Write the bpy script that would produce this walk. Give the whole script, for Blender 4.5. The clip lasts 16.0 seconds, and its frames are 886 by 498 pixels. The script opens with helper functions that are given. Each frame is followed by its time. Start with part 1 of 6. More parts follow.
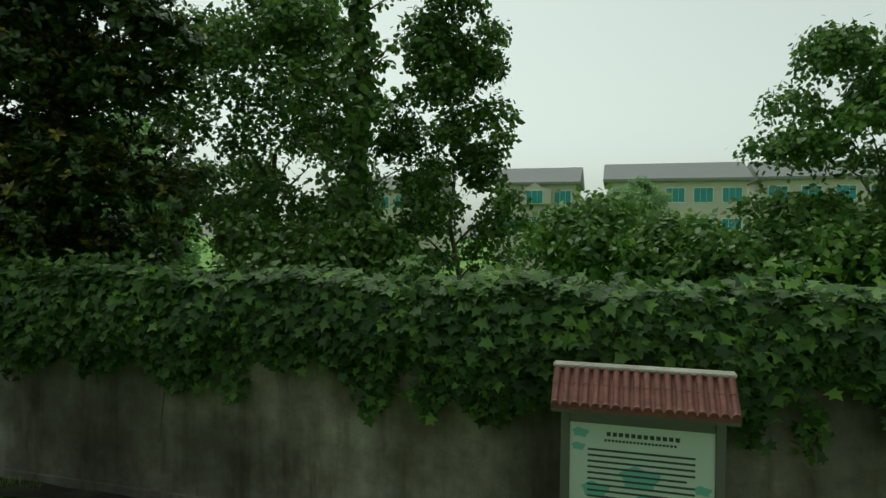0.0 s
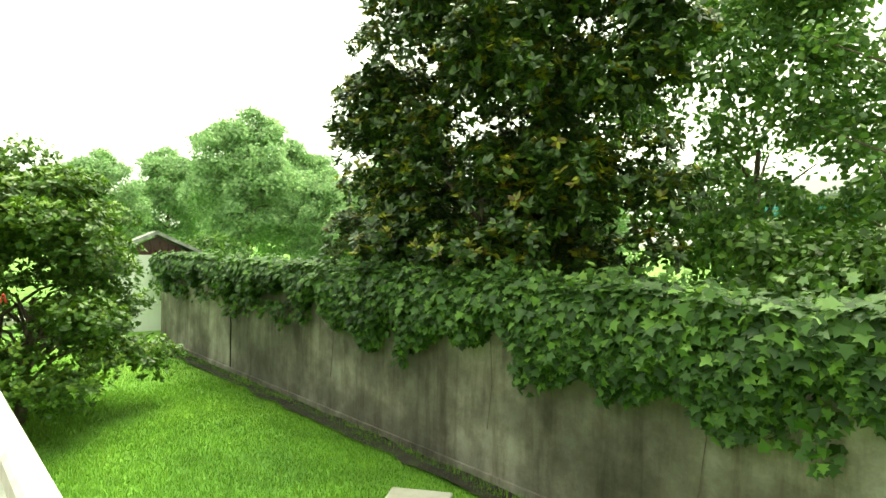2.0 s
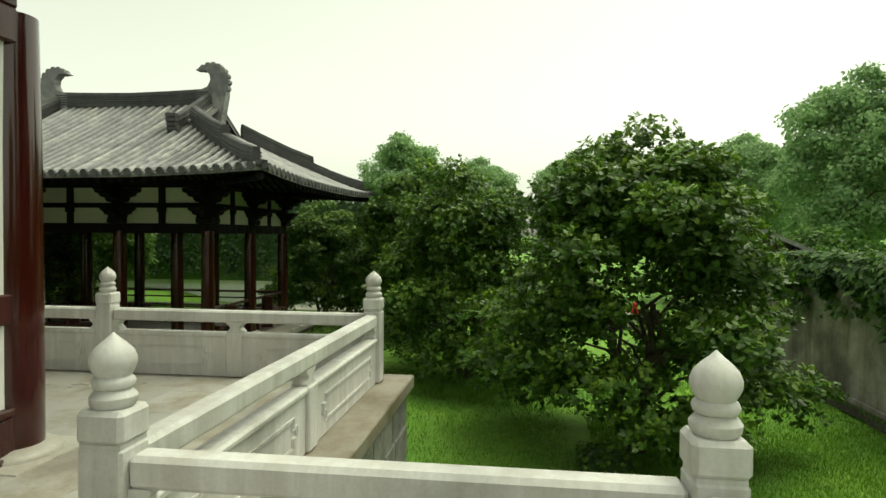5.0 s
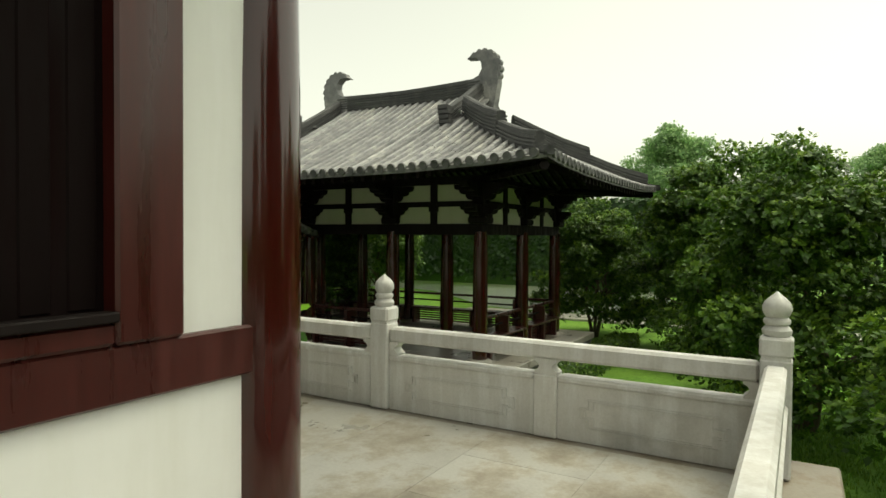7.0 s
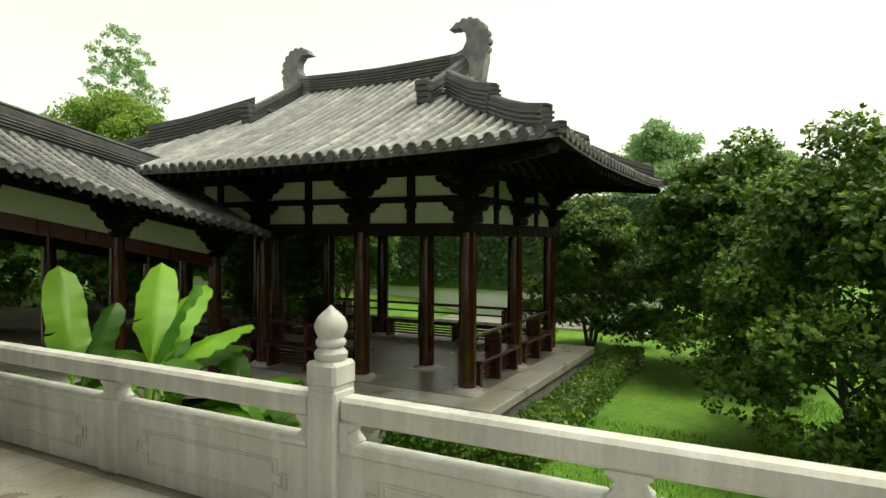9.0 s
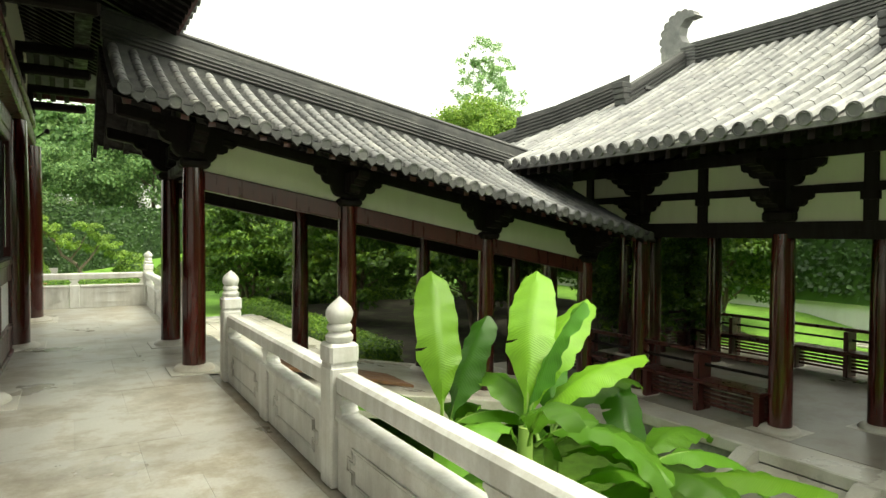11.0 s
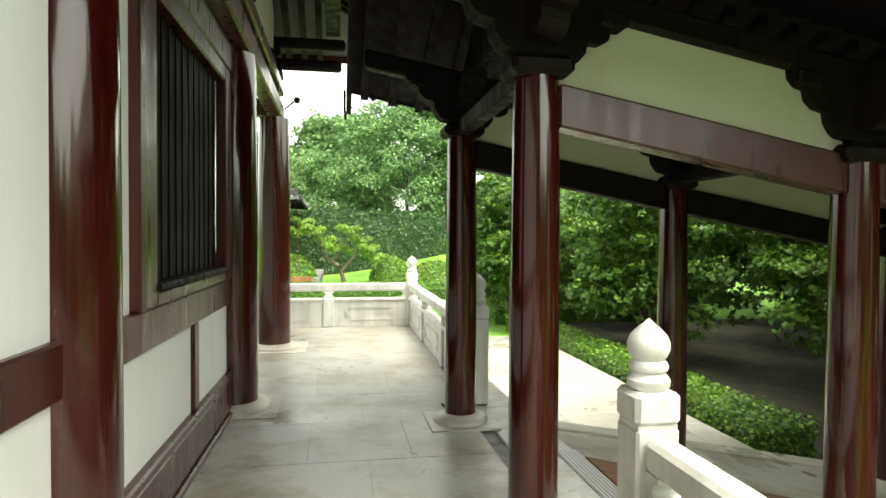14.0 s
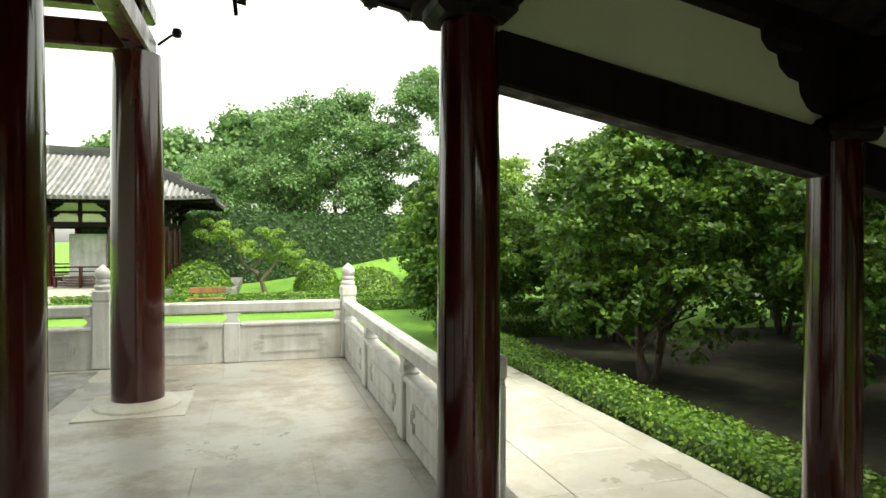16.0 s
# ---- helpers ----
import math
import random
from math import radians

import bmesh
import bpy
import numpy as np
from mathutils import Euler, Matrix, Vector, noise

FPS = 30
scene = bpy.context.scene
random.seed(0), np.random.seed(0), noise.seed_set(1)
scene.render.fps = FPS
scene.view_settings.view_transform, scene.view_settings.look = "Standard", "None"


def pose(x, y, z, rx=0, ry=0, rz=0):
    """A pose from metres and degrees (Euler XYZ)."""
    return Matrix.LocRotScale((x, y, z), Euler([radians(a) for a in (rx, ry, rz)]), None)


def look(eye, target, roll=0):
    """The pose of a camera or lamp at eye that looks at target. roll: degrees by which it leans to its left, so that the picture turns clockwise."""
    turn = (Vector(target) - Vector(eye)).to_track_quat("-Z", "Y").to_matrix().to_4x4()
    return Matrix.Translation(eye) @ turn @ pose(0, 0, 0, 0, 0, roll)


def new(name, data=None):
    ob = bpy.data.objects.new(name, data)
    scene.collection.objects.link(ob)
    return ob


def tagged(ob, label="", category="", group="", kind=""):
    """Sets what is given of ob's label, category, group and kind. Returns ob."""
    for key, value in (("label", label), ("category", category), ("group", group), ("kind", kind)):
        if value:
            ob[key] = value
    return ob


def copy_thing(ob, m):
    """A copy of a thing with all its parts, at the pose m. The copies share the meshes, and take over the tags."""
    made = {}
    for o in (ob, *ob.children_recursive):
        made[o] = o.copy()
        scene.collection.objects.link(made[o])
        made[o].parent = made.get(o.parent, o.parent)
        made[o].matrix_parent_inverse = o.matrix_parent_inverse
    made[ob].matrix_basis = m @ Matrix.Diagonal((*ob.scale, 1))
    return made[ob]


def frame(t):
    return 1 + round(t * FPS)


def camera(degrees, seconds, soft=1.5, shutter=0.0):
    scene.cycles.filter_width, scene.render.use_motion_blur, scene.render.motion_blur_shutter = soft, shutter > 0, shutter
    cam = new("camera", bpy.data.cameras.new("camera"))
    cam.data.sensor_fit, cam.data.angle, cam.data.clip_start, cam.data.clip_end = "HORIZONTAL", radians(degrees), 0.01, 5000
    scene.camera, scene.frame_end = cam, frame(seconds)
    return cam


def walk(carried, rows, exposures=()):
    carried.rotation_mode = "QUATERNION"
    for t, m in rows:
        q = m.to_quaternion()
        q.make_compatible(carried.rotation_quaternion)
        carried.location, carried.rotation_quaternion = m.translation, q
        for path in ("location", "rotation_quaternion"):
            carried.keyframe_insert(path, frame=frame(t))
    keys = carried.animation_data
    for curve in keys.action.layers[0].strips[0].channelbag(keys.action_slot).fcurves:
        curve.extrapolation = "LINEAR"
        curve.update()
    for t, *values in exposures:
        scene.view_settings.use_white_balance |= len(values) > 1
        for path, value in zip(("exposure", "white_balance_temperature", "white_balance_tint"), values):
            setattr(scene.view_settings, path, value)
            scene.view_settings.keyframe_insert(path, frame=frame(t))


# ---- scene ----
cam = camera(71.3, 16.0)
PATH = [
    (0, (1.774, -0.35, 1.616), (1.237, 1.576, 1.578), 0.6),
    (0.5, (1.305, -0.280, 1.604), (0.356, 1.481, 1.570), 0.6),
    (1, (0.528, -0.040, 1.605), (-0.760, 1.489, 1.584), 0.6),
    (1.5, (-0.139, 0.020, 1.618), (-1.556, 1.431, 1.603), 0.9),
    (2, (-0.847, -0.010, 1.591), (-2.360, 1.298, 1.575), 1.0),
    (2.5, (-1.423, -0.051, 1.594), (-3.179, 0.906, 1.561), 0.9),
    (3, (-2.043, -0.054, 1.557), (-3.908, 0.668, 1.517), 0.8),
    (3.5, (-2.752, -0.057, 1.554), (-4.681, 0.470, 1.510), 0.6),
    (4, (-3.388, -0.092, 1.547), (-5.354, 0.274, 1.503), 0.5),
    (4.5, (-4.071, -0.167, 1.519), (-6.071, -0.126, 1.477), 0.3),
    (5, (-4.718, -0.304, 1.537), (-6.701, -0.563, 1.490), 0.4),
    (5.2, (-4.959, -0.362, 1.520), (-6.916, -0.772, 1.476), 0.5),
    (7.5, (-7.048, -2.122, 1.487), (-8.770, -3.137, 1.444), 0.3),
    (8, (-7.536, -2.411, 1.487), (-9.352, -3.248, 1.446), 0.3),
    (10.5, (-9.446, -4.070, 1.544), (-10.774, -5.565, 1.499), 0.2),
    (11, (-9.579, -4.723, 1.539), (-10.614, -6.434, 1.493), 0.4),
    (11.5, (-9.641, -5.347, 1.487), (-10.516, -7.145, 1.461), 0.9),
    (12, (-9.753, -6.163, 1.493), (-10.423, -8.046, 1.451), 0.6),
    (12.5, (-9.781, -6.938, 1.490), (-10.340, -8.858, 1.447), 0.8),
    (13, (-9.769, -7.700, 1.491), (-10.212, -9.650, 1.449), 0.7),
    (13.5, (-9.777, -8.419, 1.481), (-10.175, -10.378, 1.438), 0.5),
    (14, (-9.794, -9.107, 1.478), (-10.132, -11.078, 1.437), 0.3),
    (14.5, (-9.804, -9.794, 1.464), (-10.102, -11.772, 1.423), 0.1),
    (15, (-9.819, -10.468, 1.458), (-10.035, -12.456, 1.417), 0.1),
    (15.5, (-9.859, -11.092, 1.421), (-10.186, -13.065, 1.387), 0.1),
    (16, (-9.990, -11.649, 1.412), (-10.555, -13.567, 1.389), 0.1),
]
EXPOSURES = [(t, stops, 6600 if t < 0.8 else 8200 if t < 4.5 else 7800 if t < 12 else 7300, -11 if t < 0.8 else -17 if t < 4.5 else -11 if t < 6 else -5 if t < 12 else -1) for t, stops in (
    (0.0, -0.15), (0.5, -0.15), (1.0, 1.05), (1.5, 1.95), (2.0, 2.15), (2.5, 2.15), (3.0, 1.85), (4.0, 1.2), (5.0, 0.6), (7.5, 0.65), (8.0, 0.7), (10.5, 1.45), (12.5, 2.25), (14.0, 2.3), (15.0, 2.05), (15.5, 1.95), (16.0, 1.75))]
walk(cam, [(t, look(eye, target, roll)) for t, eye, target, roll in PATH], EXPOSURES)

# ---- sky and sun: a bright overcast day ----
world = bpy.data.worlds.new("overcast_sky")
scene.world = world
world.use_nodes = True
wn = world.node_tree.nodes
wl = world.node_tree.links
sky = wn.new("ShaderNodeTexSky")
sky.sky_type = "NISHITA"
sky.sun_disc = False
sky.sun_elevation, sky.sun_rotation = radians(66), radians(325)
sky.air_density, sky.dust_density, sky.ozone_density = 1.0, 2.5, 1.0
pale = wn.new("ShaderNodeHueSaturation")
pale.inputs["Saturation"].default_value = 0.15
wl.new(sky.outputs["Color"], pale.inputs["Color"])
wl.new(pale.outputs["Color"], wn["Background"].inputs["Color"])
wn["Background"].inputs["Strength"].default_value = 0.15
sun_data = bpy.data.lights.new("sun", "SUN")
sun_data.energy, sun_data.angle, sun_data.color = 0.8, radians(40), (1.0, 0.97, 0.9)
sun = new("sun", sun_data)
sun.matrix_world = look((-8, -20, 30), (-8 + 30 * math.cos(radians(66)) * math.sin(radians(325)) * -1, -20 - 30 * math.cos(radians(66)) * math.cos(radians(325)), 30 - 30 * math.sin(radians(66))))

# ---- materials ----
def material(name, base, rough=0.7, metal=0.0, coat=0.0):
    m = bpy.data.materials.new(name)
    m.use_nodes = True
    b = m.node_tree.nodes["Principled BSDF"]
    b.inputs["Base Color"].default_value = (*base, 1)
    b.inputs["Roughness"].default_value = rough
    b.inputs["Metallic"].default_value = metal
    b.inputs["Coat Weight"].default_value = coat
    b.inputs["Coat Roughness"].default_value = 0.08
    return m


def node(m, kind, **inputs):
    n = m.node_tree.nodes.new(kind)
    for k, v in inputs.items():
        n.inputs[k.replace("_", " ")].default_value = v
    return n


def wire(m, a, b):
    m.node_tree.links.new(a, b)


def coords(m, scale=(1, 1, 1), world_space=True):
    """Coordinates in metres: the world's by way of Geometry's Position, or the object's own."""
    mp = m.node_tree.nodes.new("ShaderNodeMapping")
    mp.inputs["Scale"].default_value = scale
    if world_space:
        wire(m, m.node_tree.nodes.new("ShaderNodeNewGeometry").outputs["Position"], mp.inputs["Vector"])
    else:
        wire(m, m.node_tree.nodes.new("ShaderNodeTexCoord").outputs["Object"], mp.inputs["Vector"])
    return mp.outputs["Vector"]


def noise_ramp(m, vec, scale, stops, detail=6.0, rough=0.6):
    nz = node(m, "ShaderNodeTexNoise", Scale=scale, Detail=detail, Roughness=rough)
    wire(m, vec, nz.inputs["Vector"])
    rp = m.node_tree.nodes.new("ShaderNodeValToRGB")
    e = rp.color_ramp.elements
    e[0].position, e[0].color = stops[0][0], (*stops[0][1], 1)
    e[1].position, e[1].color = stops[-1][0], (*stops[-1][1], 1)
    for p, c in stops[1:-1]:
        x = e.new(p)
        x.color = (*c, 1)
    wire(m, nz.outputs["Fac"], rp.inputs["Fac"])
    return rp.outputs["Color"], nz.outputs["Fac"]


def mixed(m, a, b, fac, blend="MIX"):
    mx = m.node_tree.nodes.new("ShaderNodeMix")
    mx.data_type, mx.blend_type = "RGBA", blend
    for value, sock in ((fac, mx.inputs[0]), (a, mx.inputs[6]), (b, mx.inputs[7])):
        if isinstance(value, (int, float)):
            sock.default_value = value
        elif isinstance(value, tuple):
            sock.default_value = (*value, 1)
        else:
            wire(m, value, sock)
    return mx.outputs[2]


def finish(m, color=None, height=None, bump=0.3, dist=0.01, rough=None):
    b = m.node_tree.nodes["Principled BSDF"]
    if color is not None:
        wire(m, color, b.inputs["Base Color"])
    if height is not None:
        bp = node(m, "ShaderNodeBump", Strength=bump, Distance=dist)
        wire(m, height, bp.inputs["Height"])
        wire(m, bp.outputs["Normal"], b.inputs["Normal"])
    if rough is not None:
        wire(m, rough, b.inputs["Roughness"])
    return m


def span(m, value, lo, hi):
    r = node(m, "ShaderNodeMapRange", To_Min=lo, To_Max=hi)
    r.inputs["From Min"].default_value, r.inputs["From Max"].default_value = 0.3, 0.7
    wire(m, value, r.inputs["Value"])
    return r.outputs["Result"]


def piece_tint(m, color, lo, hi):
    """Lighten or darken each separate piece a little, by the object's random number."""
    info = m.node_tree.nodes.new("ShaderNodeObjectInfo")
    r = node(m, "ShaderNodeMapRange", To_Min=lo, To_Max=hi)
    wire(m, info.outputs["Random"], r.inputs["Value"])
    hv = node(m, "ShaderNodeHueSaturation")
    wire(m, color, hv.inputs["Color"])
    wire(m, r.outputs["Result"], hv.inputs["Value"])
    return hv.outputs["Color"]


def marble():
    m = material("white_marble", (0.7, 0.69, 0.66), 0.45)
    v = coords(m)
    c, f = noise_ramp(m, v, 1.3, [(0.32, (0.5, 0.5, 0.49)), (0.5, (0.72, 0.72, 0.71)), (0.75, (0.84, 0.84, 0.83))])
    streak, _ = noise_ramp(m, coords(m, (9, 9, 0.9)), 1.0, [(0.42, (0.62, 0.58, 0.52)), (0.62, (1, 1, 1))])
    speck, g = noise_ramp(m, v, 60, [(0.3, (0.86, 0.85, 0.83)), (0.6, (1, 1, 1))])
    c = mixed(m, mixed(m, c, streak, 0.42, "MULTIPLY"), speck, 0.6, "MULTIPLY")
    return finish(m, c, g, 0.25, 0.003, span(m, f, 0.38, 0.6))


def paving(tone=(1, 1, 1), name="paving_stone", stains=0.8):
    m = material(name, (0.34, 0.33, 0.31), 0.4)
    v = coords(m)
    c, f = noise_ramp(m, v, 0.9, [(0.32, (0.36, 0.35, 0.32)), (0.5, (0.47, 0.46, 0.43)), (0.7, (0.56, 0.55, 0.51))])
    stain, s = noise_ramp(m, v, 1.7, [(0.46, (1, 1, 1)), (0.53, (0.8, 0.73, 0.63)), (0.63, (0.52, 0.44, 0.35))], 9, 0.7)
    grain, g = noise_ramp(m, v, 45, [(0.3, (0.8, 0.8, 0.8)), (0.65, (1, 1, 1))])
    c = mixed(m, mixed(m, mixed(m, c, stain, stains, "MULTIPLY"), grain, 0.6, "MULTIPLY"), tone, 1.0, "MULTIPLY")
    return finish(m, piece_tint(m, c, 0.94, 1.06), g, 0.2, 0.004, span(m, f, 0.22, 0.5))


def lacquer(name, base, rough=0.2, coat=0.15):
    m = material(name, base, rough, 0.0, coat)
    v = coords(m, (6, 6, 0.7), False)
    c, f = noise_ramp(m, v, 1.5, [(0.3, tuple(x * 0.6 for x in base)), (0.55, base), (0.8, tuple(x * 1.5 for x in base))])
    g, h = noise_ramp(m, coords(m, (40, 40, 3), False), 1.0, [(0.3, (0.75, 0.75, 0.75)), (0.7, (1, 1, 1))])
    return finish(m, mixed(m, c, g, 0.5, "MULTIPLY"), h, 0.12, 0.002, span(m, f, rough * 0.7, rough * 1.8))


def plaster(name, base):
    m = material(name, base, 0.75)
    v = coords(m)
    c, f = noise_ramp(m, v, 0.8, [(0.3, tuple(x * 0.9 for x in base)), (0.7, base)])
    d, h = noise_ramp(m, coords(m, (5, 5, 0.6)), 1.0, [(0.35, (0.86, 0.85, 0.8)), (0.55, (1, 1, 1))])
    return finish(m, mixed(m, c, d, 0.3, "MULTIPLY"), noise_ramp(m, v, 70, [(0, (0, 0, 0)), (1, (1, 1, 1))])[1], 0.08, 0.002)


def roof_tile(tone=1.0, lichen=0.8, name="grey_clay_tile"):
    m = material(name, (0.2 * tone, 0.2 * tone, 0.2 * tone), 0.62)
    v = coords(m)
    c, f = noise_ramp(m, v, 3.0, [(p, tuple(x * tone for x in q)) for p, q in ((0.3, (0.12, 0.122, 0.13)), (0.55, (0.22, 0.22, 0.222)), (0.75, (0.36, 0.35, 0.33)))], 8, 0.7)
    li, _ = noise_ramp(m, v, 1.1, [(0.52, (0, 0, 0)), (0.68, (1, 1, 1))], 10, 0.75)
    c = mixed(m, c, (0.5, 0.49, 0.45), mixed(m, (0, 0, 0), li, lichen))
    return finish(m, piece_tint(m, c, 0.75, 1.25), f, 0.4, 0.01)


def stained_render():
    m = material("stained_wall_render", (0.3, 0.28, 0.25), 0.9)
    v = coords(m)
    c, f = noise_ramp(m, v, 0.55, [(0.32, (0.09, 0.084, 0.072)), (0.5, (0.21, 0.197, 0.173)), (0.66, (0.44, 0.418, 0.38))], 8, 0.6)
    run, _ = noise_ramp(m, coords(m, (2.2, 2.2, 0.28)), 1.3, [(0.36, (0.42, 0.38, 0.32)), (0.5, (0.85, 0.82, 0.78)), (0.66, (1.0, 1.0, 1.0))], 8, 0.65)
    patch, _ = noise_ramp(m, v, 2.6, [(0.42, (0.62, 0.58, 0.52)), (0.58, (1, 1, 1))], 9, 0.7)
    g, h = noise_ramp(m, v, 38, [(0.3, (0.8, 0.8, 0.8)), (0.7, (1, 1, 1))])
    c = mixed(m, mixed(m, mixed(m, c, run, 0.8, "MULTIPLY"), patch, 0.6, "MULTIPLY"), g, 0.5, "MULTIPLY")
    return finish(m, c, h, 0.4, 0.008)


def lawn_soil():
    m = material("lawn", (0.09, 0.2, 0.03), 0.9)
    v = coords(m)
    c, f = noise_ramp(m, v, 0.35, [(0.3, (0.09, 0.22, 0.024)), (0.5, (0.16, 0.34, 0.04)), (0.7, (0.24, 0.42, 0.055))], 8, 0.65)
    d, h = noise_ramp(m, v, 7, [(0.3, (0.5, 0.55, 0.45)), (0.6, (1, 1, 1))], 8, 0.75)
    bare, b = noise_ramp(m, v, 0.9, [(0.62, (0, 0, 0)), (0.74, (1, 1, 1))], 8, 0.7)
    c = mixed(m, mixed(m, c, d, 0.8, "MULTIPLY"), (0.13, 0.105, 0.06), mixed(m, (0, 0, 0), bare, 0.5))
    return finish(m, c, h, 0.8, 0.04)


def foliage(name, dark, mid, light, rough=0.45, through_light=0.25, middle=0.55):
    m = material(name, mid, rough)
    geo = m.node_tree.nodes.new("ShaderNodeNewGeometry")
    rp = m.node_tree.nodes.new("ShaderNodeValToRGB")
    e = rp.color_ramp.elements
    e[0].position, e[0].color = 0.0, (*dark, 1)
    e[1].position, e[1].color = 1.0, (*light, 1)
    k = e.new(middle)
    k.color = (*mid, 1)
    wire(m, geo.outputs["Random Per Island"], rp.inputs["Fac"])
    big, f = noise_ramp(m, coords(m), 0.7, [(0.3, (0.7, 0.72, 0.7)), (0.7, (1.15, 1.12, 1.0))])
    c = mixed(m, rp.outputs["Color"], big, 1.0, "MULTIPLY")
    finish(m, c)
    tr = m.node_tree.nodes.new("ShaderNodeBsdfTranslucent")
    wire(m, c, tr.inputs["Color"])
    mx = m.node_tree.nodes.new("ShaderNodeMixShader")
    mx.inputs[0].default_value = through_light
    wire(m, m.node_tree.nodes["Principled BSDF"].outputs[0], mx.inputs[1])
    wire(m, tr.outputs[0], mx.inputs[2])
    wire(m, mx.outputs[0], m.node_tree.nodes["Material Output"].inputs["Surface"])
    return m


def banana_skin():
    m = foliage("banana_leaf_green", (0.05, 0.19, 0.025), (0.11, 0.33, 0.04), (0.25, 0.5, 0.05), 0.38, 0.4)
    wv = node(m, "ShaderNodeTexWave", Scale=26.0, Distortion=2.5, Detail=3.0)
    wire(m, coords(m, (1, 0.25, 1), False), wv.inputs["Vector"])
    bp = node(m, "ShaderNodeBump", Strength=0.3, Distance=0.006)
    wire(m, wv.outputs["Fac"], bp.inputs["Height"])
    b = m.node_tree.nodes["Principled BSDF"]
    wire(m, bp.outputs["Normal"], b.inputs["Normal"])
    lit = piece_tint(m, b.inputs["Base Color"].links[0].from_socket, 0.42, 1.45)
    wire(m, mixed(m, lit, wv.outputs["Color"], 0.22, "MULTIPLY"), b.inputs["Base Color"])
    return m


def bark():
    m = material("bark", (0.12, 0.09, 0.06), 0.9)
    c, f = noise_ramp(m, coords(m, (8, 8, 1.5)), 2.0, [(0.3, (0.05, 0.04, 0.03)), (0.7, (0.19, 0.15, 0.11))], 8, 0.7)
    return finish(m, c, f, 0.8, 0.02)


def rough_stone():
    m = material("terrace_stonework", (0.25, 0.25, 0.25), 0.85)
    v = coords(m)
    c, f = noise_ramp(m, v, 5, [(0.3, (0.1, 0.1, 0.1)), (0.7, (0.34, 0.33, 0.31))], 8, 0.7)
    return finish(m, piece_tint(m, c, 0.7, 1.2), f, 0.7, 0.02)


MARBLE, PAVING, PALE_PAVING = marble(), paving((0.95, 0.95, 0.95)), paving((1.12, 1.1, 1.06), "pale_paving_stone", 0.35)
DARK_FLOOR = paving((0.52, 0.49, 0.45), "dark_grey_floor", 0.6)
RED_LACQUER = lacquer("red_brown_lacquer", (0.05, 0.006, 0.0045), 0.13, 0.5)
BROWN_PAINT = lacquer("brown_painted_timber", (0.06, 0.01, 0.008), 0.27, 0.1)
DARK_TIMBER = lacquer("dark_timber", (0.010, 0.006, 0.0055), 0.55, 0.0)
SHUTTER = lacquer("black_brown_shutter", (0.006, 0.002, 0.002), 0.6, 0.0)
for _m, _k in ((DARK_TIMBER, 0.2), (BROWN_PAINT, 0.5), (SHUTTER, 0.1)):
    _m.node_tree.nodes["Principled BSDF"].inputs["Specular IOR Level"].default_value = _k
RAFTER_PAINT = lacquer("rafter_end_paint", (0.1, 0.025, 0.025), 0.5)
WHITE_WALL, CREAM_WALL = plaster("white_plaster", (0.9, 0.91, 0.89)), plaster("cream_plaster", (0.66, 0.66, 0.52))
DARK_TILE = roof_tile(0.33, 0.06, "dark_grey_tile")
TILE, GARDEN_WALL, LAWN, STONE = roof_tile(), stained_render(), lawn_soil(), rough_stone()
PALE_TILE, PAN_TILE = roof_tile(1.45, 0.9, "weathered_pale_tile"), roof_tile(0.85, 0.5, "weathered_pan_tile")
END_TILE = roof_tile(0.62, 0.1, "dark_end_tile")
DARK_EDGE_PAVING = paving((0.6, 0.55, 0.5), "dark_edge_stone", 0.8)
BARK = bark()
CHROME = material("steel_rod", (0.6, 0.6, 0.6), 0.25, 1.0)
OSMANTHUS = foliage("osmanthus_leaf", (0.04, 0.095, 0.014), (0.08, 0.18, 0.025), (0.14, 0.27, 0.034), 0.42, 0.35)
# yellow-green shoot tips, with the light on crown tops put into the colour
LIT_SHOOT = foliage("lit_shoot_leaf", (0.1, 0.21, 0.025), (0.17, 0.31, 0.035), (0.27, 0.42, 0.05), 0.45, 0.35)
YOUNG = foliage("pale_young_leaf", (0.14, 0.26, 0.05), (0.26, 0.42, 0.08), (0.42, 0.58, 0.12), 0.5, 0.45)
MAGNOLIA = foliage("magnolia_leaf", (0.02, 0.045, 0.008), (0.042, 0.1, 0.015), (0.12, 0.2, 0.028), 0.36, 0.15, 0.75)
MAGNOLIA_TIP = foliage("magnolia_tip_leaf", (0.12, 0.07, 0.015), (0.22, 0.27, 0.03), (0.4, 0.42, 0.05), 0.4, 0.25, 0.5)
FRESH = foliage("fresh_green_leaf", (0.05, 0.13, 0.025), (0.1, 0.22, 0.04), (0.2, 0.34, 0.06), 0.5, 0.35)
IVY = foliage("ivy_leaf", (0.02, 0.06, 0.01), (0.055, 0.14, 0.02), (0.14, 0.29, 0.036), 0.6, 0.28, 0.6)
HEDGE = foliage("hedge_leaf", (0.05, 0.13, 0.018), (0.13, 0.26, 0.03), (0.26, 0.42, 0.05))
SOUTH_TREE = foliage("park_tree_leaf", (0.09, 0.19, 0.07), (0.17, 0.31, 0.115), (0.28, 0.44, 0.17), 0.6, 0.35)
# far leaves: base colour lightened to stand for haze
HAZED_TREE = foliage("hazed_leaf", (0.22, 0.38, 0.18), (0.34, 0.52, 0.26), (0.46, 0.62, 0.34), 0.7, 0.45)
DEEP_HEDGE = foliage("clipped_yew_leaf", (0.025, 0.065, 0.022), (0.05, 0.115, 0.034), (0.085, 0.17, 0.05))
BANANA = banana_skin()
